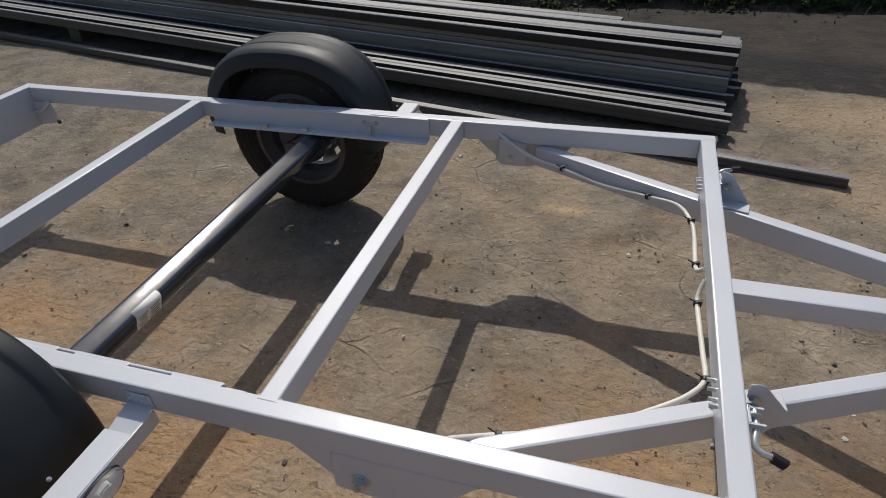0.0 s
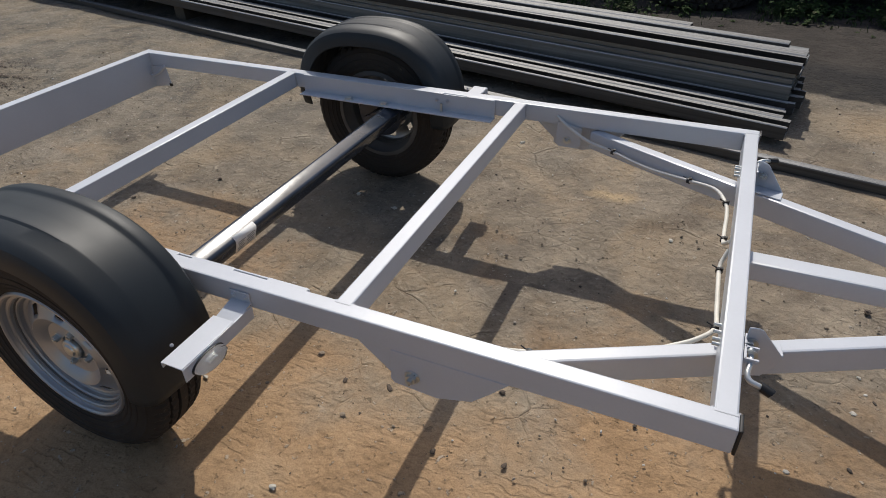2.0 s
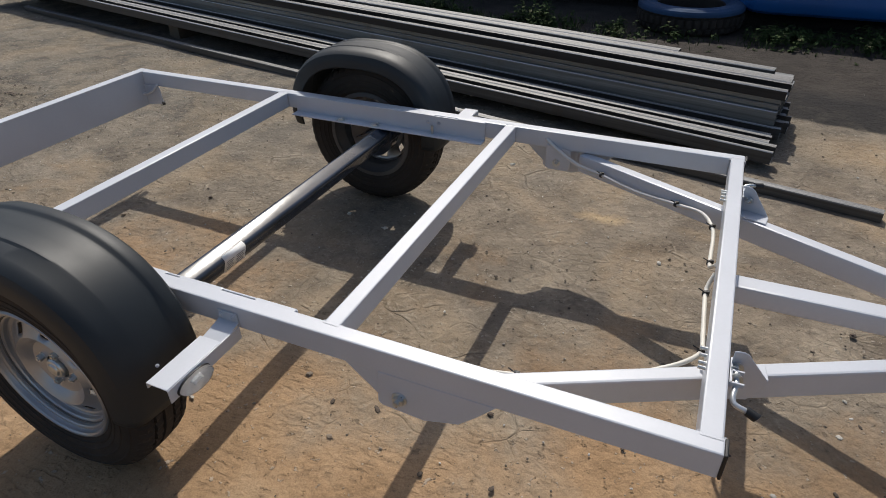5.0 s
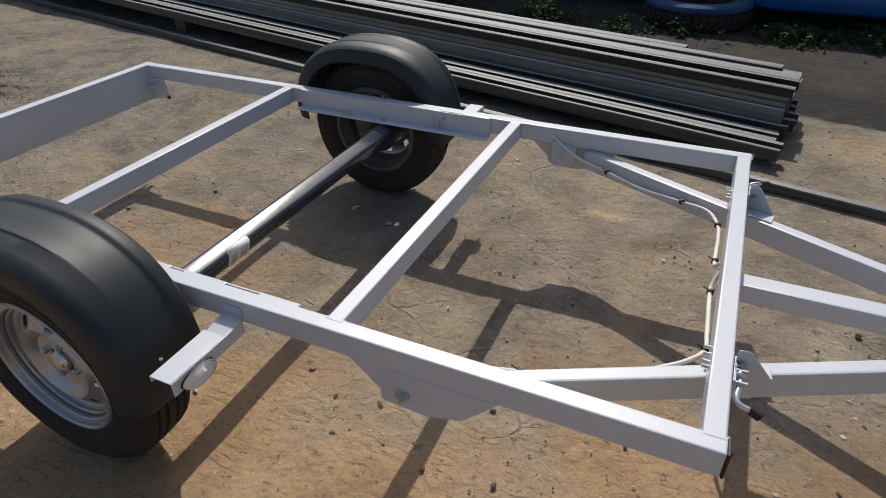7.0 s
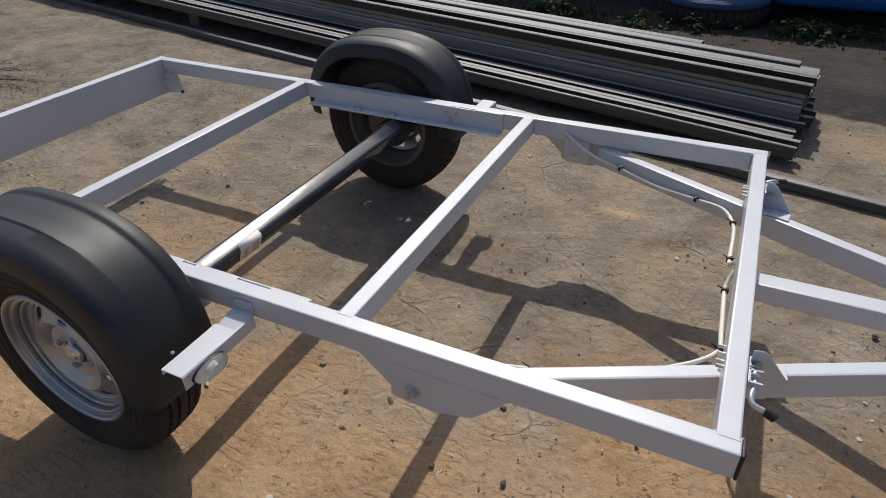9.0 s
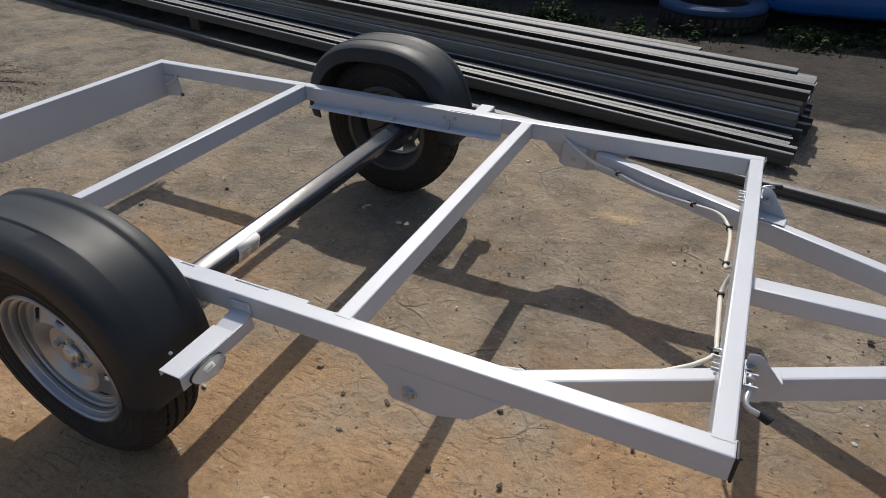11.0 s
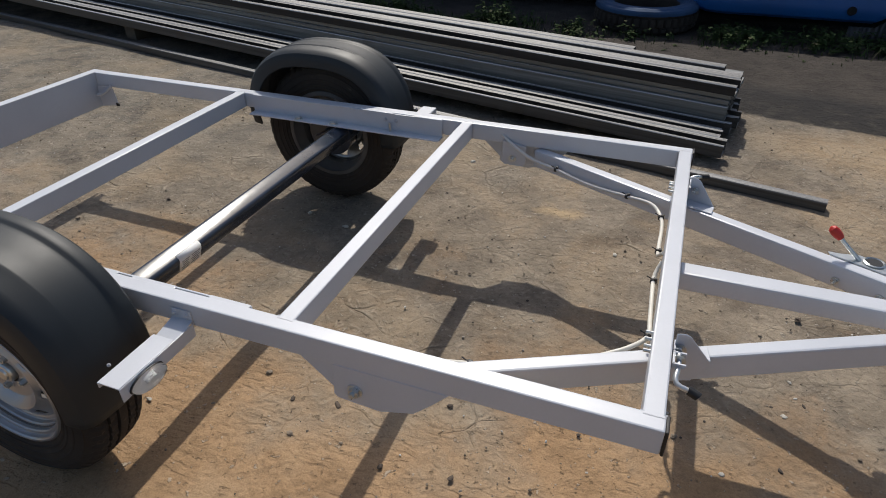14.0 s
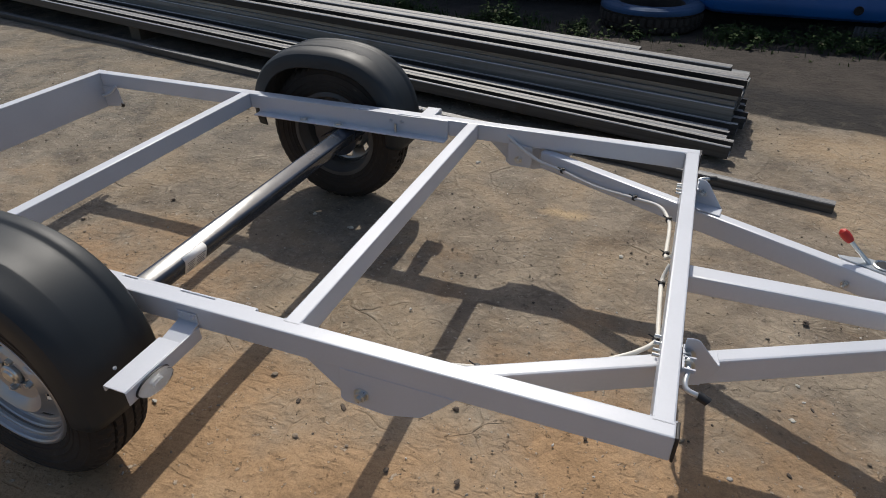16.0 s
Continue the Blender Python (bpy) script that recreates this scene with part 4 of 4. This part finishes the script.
truck = tagged(new("blue_truck"), "long blue painted vehicle body parked over weeds", "truck")
truck.location = (-2, 6, 0)
part("body", blue_body(), BLUE, truck)
part("underbody", box((8.6, 1.6, 0.2), (-2.3, 6.7, 0.16)), DARK, truck)
sill = part("sill", sill_bm(), BLUE, truck, "rounded blue sill with a round hole")
# dark disc on the uncut sill, painting the shade inside its hole
hole = lathe([(0.0, 0.004), (0.026, 0.004), (0.028, -0.004), (0.031, -0.005), (0.034, 0.0), (0.034, 0.006)], 28)
hole.transform(pose(1.13, 4.9915, 0.245))
part("drain_hole", hole, DARK, sill, "dark disc painting the shade of a round hole")
for x in (-5.6, 2.1):
    w = lathe([(0.28, 0.1), (0.46, 0.12), (0.5, 0.08), (0.5, -0.08), (0.46, -0.12), (0.28, -0.1), (0.0, -0.06)], 40)
    w.transform(pose(x, 5.9, 0.5))
    part("wheel", w, RUBBER, truck)


TYRE_AT = pose(-0.415, 5.115, 0.111, 90 + 1, 0, 0) @ Matrix.Diagonal((0.935, 0.835, 0.935, 1))


def flat_tyre():
    """A truck tyre: a deep tread with two grooves round it and bars cut across."""
    half = [(0.29, 0.085), (0.325, 0.118), (0.375, 0.132), (0.425, 0.124), (0.452, 0.104), (0.462, 0.088), (0.466, 0.056), (0.446, 0.052), (0.446, 0.040), (0.468, 0.036), (0.470, 0.0)]
    prof = half + [(r, -y) for r, y in half[-2::-1]] + [(0.285, -0.06), (0.285, 0.06)]
    b = lathe(prof, 168, close=True)
    b.verts.ensure_lookup_table()
    n = len(prof)
    for j in range(168):
        for i in (4, 5, 6, 9, 10, 11, 14, 15, 16):
            if (j + (2 if 8 < i < 12 else 0)) % 4 == 0:
                v = b.verts[j * n + i]
                v.co.x *= 0.955
                v.co.z *= 0.955
    b.transform(TYRE_AT)
    return b


bed_tyre = tagged(new("old_tyre"), "old truck tyre lying flat, its top painted blue", "tyre")
bed_tyre.location = (-0.415, 5.115, 0)
part("tyre", flat_tyre(), RUBBER, bed_tyre)
ring = lathe([(0.296, 0.094), (0.327, 0.1215), (0.375, 0.1355), (0.428, 0.1275), (0.4560, 0.1085), (0.4660, 0.0905), (0.4690, 0.064), (0.460, 0.064), (0.450, 0.098), (0.425, 0.1190), (0.375, 0.1305), (0.327, 0.1165), (0.298, 0.09)], 96)
ring.transform(TYRE_AT)
bmesh.ops.recalc_face_normals(ring, faces=ring.faces[:])
part("painted_top", ring, DULL_BLUE, bed_tyre, "blue paint on the tyre's upper side")


def ribbed_sheet():
    b = bmesh.new()
    rows = [[], []]
    for i in range(150):
        x = 1.16 + 0.005 * i
        top = min(0.30, 0.115 + max(0.0, x - 1.34) * 0.8)   # cut off on a slant
        for row, z in zip(rows, (-0.01, top)):
            row.append(b.verts.new((x, 5.075 + 0.010 * math.sin((x - 1.16) / 0.040 * 2 * math.pi) + 0.06 * z, z)))
    for i in range(149):
        b.faces.new((rows[0][i], rows[0][i + 1], rows[1][i + 1], rows[1][i]))
    return b


sheet = tagged(part("ribbed_sheet", ribbed_sheet(), FENCE), "grey corrugated sheet offcut standing behind weeds", "sheet")
solid(sheet, 0.002)


def weeds():
    """Leafy clumps on thin stems along the vehicle, small seedlings in front of them, and blades of grass."""
    verts, faces = [], []
    r = random.Random(7)

    def leaf(c, a, size, rise):
        # a pointed leaf folded along its rib and bent down at its tip
        d = Vector((math.cos(a), math.sin(a), rise)).normalized()
        s = d.cross(Vector((0, 0, 1))).normalized()
        up = s.cross(d)
        n = len(verts)
        verts.extend([c, c + d * size * 0.36 + s * size * 0.33 + up * size * 0.08, c + d * size * 0.42, c + d * size * 0.36 - s * size * 0.33 + up * size * 0.08,
                      c + d * size * 0.78 + s * size * 0.17 - up * size * 0.05, c + d * size * 0.78 - s * size * 0.17 - up * size * 0.05, c + d * size - up * size * 0.2])
        faces.extend([(n, n + 1, n + 2), (n, n + 2, n + 3), (n + 1, n + 4, n + 6, n + 2), (n + 2, n + 6, n + 5, n + 3)])

    def stem(foot, tip, w):
        side = Vector((w, 0, 0))
        n = len(verts)
        verts.extend([foot - side, foot + side, tip + side * 0.5, tip - side * 0.5])
        faces.append((n, n + 1, n + 2, n + 3))

    for _ in range(1700):
        x = r.uniform(-6, 3.6)
        clump = 0.30 + 1.5 * noise.noise((x * 2.1, 3.1, 0)) + (0.35 if 0.6 < x < 2.2 else 0.0)
        front = r.random() < 0.02
        if r.random() > 0.3 + clump and not front:
            continue
        y = 4.80 + 0.05 * math.sin(x * 1.3) + r.gauss(0, 0.11) if not front else 4.50 + 0.1 * noise.noise((x * 1.7, 5.0, 0)) - abs(r.gauss(0, 0.11))
        if -0.92 < x < 0.06 and y > 4.62 and (r.random() < 0.75 or y > 4.68):
            continue        # the old tyre lies here
        h = (r.uniform(0.03, 0.09) + 0.15 * max(0, clump) * r.random()) * (0.28 if front else 1.0)
        lean = Vector((r.uniform(-0.35, 0.35), r.uniform(-0.45, 0.15), 1.0)) * h
        foot = Vector((x, y, -0.006))
        stem(foot, foot + lean, 0.0012)
        for k in range(r.randint(6, 13)):
            f = r.uniform(0.12, 1.0)
            leaf(foot + lean * f, r.uniform(0, 6.283), r.uniform(0.022, 0.060) * (0.55 if front else 1.0) * (1.15 - 0.4 * f), r.uniform(-0.25, 0.6))
    for _ in range(2200):
        x = r.uniform(-6, 3.6)
        y = 4.74 + 0.05 * math.sin(x * 1.3) + r.gauss(0, 0.17)
        if -0.88 < x < 0.04 and y > 4.70:
            continue
        h = r.uniform(0.015, 0.06) + 0.10 * max(0, 0.2 + noise.noise((x * 2.6, 3.1, 0))) * r.random()
        a, w = r.uniform(0, 6.283), r.uniform(0.002, 0.005)
        lean = Vector((math.cos(a), math.sin(a), 0)) * h * r.uniform(0.2, 0.9)
        side = Vector((-math.sin(a), math.cos(a), 0)) * w
        n, c = len(verts), Vector((x, y, -0.005))
        verts += [c - side, c + side, c + lean * 0.4 + side * 0.8 + Vector((0, 0, h * 0.6)), c + lean * 0.4 - side * 0.8 + Vector((0, 0, h * 0.6)), c + lean + Vector((0, 0, h))]
        faces += [(n, n + 1, n + 2, n + 3), (n + 3, n + 2, n + 4)]
    me = bpy.data.meshes.new("weeds")
    me.from_pydata(verts, [], faces)
    me.materials.append(LEAF)
    return tagged(new("weeds", me), "low green weeds along the vehicle", "weeds", kind="stuff")


weeds()


def stones():
    verts, faces = [], []
    r = random.Random(11)
    ico = bmesh.new()
    bmesh.ops.create_icosphere(ico, subdivisions=1, radius=1)
    base = [v.co.copy() for v in ico.verts]
    tri = [[v.index for v in f.verts] for f in ico.faces]
    ico.free()
    made = 0
    while made < 10000:
        x, y = r.uniform(-4.5, 2.0), r.uniform(-1.2, 4.2)
        if r.random() > 0.25 + 1.1 * max(0, noise.noise((x * 1.4, y * 1.4, 8)) + 0.15) + 0.35 * (x > -0.2) * (y < 1.3):
            continue
        if y > 1.8 and x > 0 and r.random() < (0.65 if y + 0.19 * x < 3.15 else 0.96):
            continue
        made += 1
        size = 0.0012 + (0.0056 if x > -0.2 and y < 1.3 else 0.0048) * r.random() ** 5
        n = len(verts)
        sx, sy, sz, a = size * r.uniform(0.7, 1.5), size * r.uniform(0.7, 1.2), size * r.uniform(0.5, 0.9), r.uniform(0, 6.28)
        for p in base:
            q = p * r.uniform(0.75, 1.15)
            verts.append((x + sx * q.x * math.cos(a) - sy * q.y * math.sin(a), y + sx * q.x * math.sin(a) + sy * q.y * math.cos(a), 0.1 * size + sz * q.z))
        faces += [[n + i for i in f] for f in tri]
    me = bpy.data.meshes.new("pebbles")
    me.from_pydata(verts, [], faces)
    me.materials.append(STONE)
    return tagged(new("pebbles", me), "scattered dark and pale pebbles on the ground", "pebbles", kind="stuff")


stones()


def stone_bm(seed, size):
    r = random.Random(seed)
    b = bmesh.new()
    bmesh.ops.create_icosphere(b, subdivisions=2, radius=1)
    stretch = (size * r.uniform(0.9, 1.4), size * r.uniform(0.7, 1.0), size * r.uniform(0.45, 0.7))
    for v in b.verts:
        k = 1 + 0.55 * noise.noise(v.co * 1.9 + Vector((seed, 0, 0)))
        v.co = Vector((v.co.x * stretch[0] * k, v.co.y * stretch[1] * k, v.co.z * stretch[2] * k))
    return b


PALE_STONE = worn("pale_stone", (0.5, 0.47, 0.41), 0.8, 0.0, 0.15, 80, 0.3)
DARK_STONE = worn("dark_clod", (0.10, 0.076, 0.058), 0.9, 0.0, 0.3, 80, 0.4)
TAN_STONE = worn("tan_stone", (0.24, 0.19, 0.14), 0.9, 0.0, 0.25, 80, 0.4)
for n, (x, y, size, pale) in enumerate((
        (-0.89, -0.19, 0.011, 2), (-0.78, -0.2, 0.008, 2), (-0.147, 1.256, 0.011, 2), (-1.43, 1.131, 0.014, 2), (-1.23, 1.083, 0.016, 2), (-0.93, 1.868, 0.016, 2), (-0.778, 0.675, 0.007, 2),
        (0.426, 0.745, 0.008, 2), (0.401, 0.596, 0.011, 2), (-0.393, 0.086, 0.011, 0), (-0.911, 0.177, 0.011, 0), (-0.849, 0.065, 0.012, 1), (-1.036, 0.243, 0.012, 1), (-0.575, 0.055, 0.010, 0),
        (0.477, 1.067, 0.016, 0), (-1.30, 0.03, 0.010, 2), (-1.62, 0.92, 0.012, 1), (-2.1, 1.02, 0.012, 0), (-2.35, 0.75, 0.014, 1), (-1.98, 1.9, 0.015, 2), (0.12, 0.42, 0.010, 1), (0.3, 1.6, 0.012, 0), (-0.777, 0.199, 0.014, 0), (-0.478, 0.309, 0.010, 0))):
    stone = new("stone", mesh_of("stone", stone_bm(n, size * 0.72), (DARK_STONE, TAN_STONE, PALE_STONE)[pale]))
    stone.matrix_world = pose(x, y, size * 0.15, 0, 0, 47 * n)
    tagged(stone, ("small dark clod of dirt on the ground", "small tan stone lying on the ground", "small pale stone lying on the ground")[pale], "stone", "loose stones")


def rubble():
    verts, faces = [], []
    r = random.Random(21)
    ico = bmesh.new()
    bmesh.ops.create_icosphere(ico, subdivisions=1, radius=1)
    base = [v.co.copy() for v in ico.verts]
    tri = [[v.index for v in f.verts] for f in ico.faces]
    ico.free()
    made = 0
    while made < 2200:
        a, d = r.uniform(0, 6.283), abs(r.gauss(0, 0.5))
        x, y = -4.85 + 0.95 * d * math.cos(a), 1.6 + 0.36 * d * math.sin(a)
        if noise.noise((x * 5, y * 9, 2)) < -0.02:
            continue
        made += 1
        size = r.uniform(0.003, 0.011) * max(0.35, 1 - 0.6 * d)
        n = len(verts)
        for p in base:
            q = p * r.uniform(0.7, 1.15)
            verts.append((x + size * 1.6 * q.x, y + size * 1.2 * q.y, size * 0.4 * q.z))
        faces += [[n + i for i in f] for f in tri]
    me = bpy.data.meshes.new("rubble")
    me.from_pydata(verts, [], faces)
    me.materials.append(DARK_STONE)
    return tagged(new("rubble", me), "low heap of dark dirt clods and rubble", "rubble", kind="stuff")


rubble()
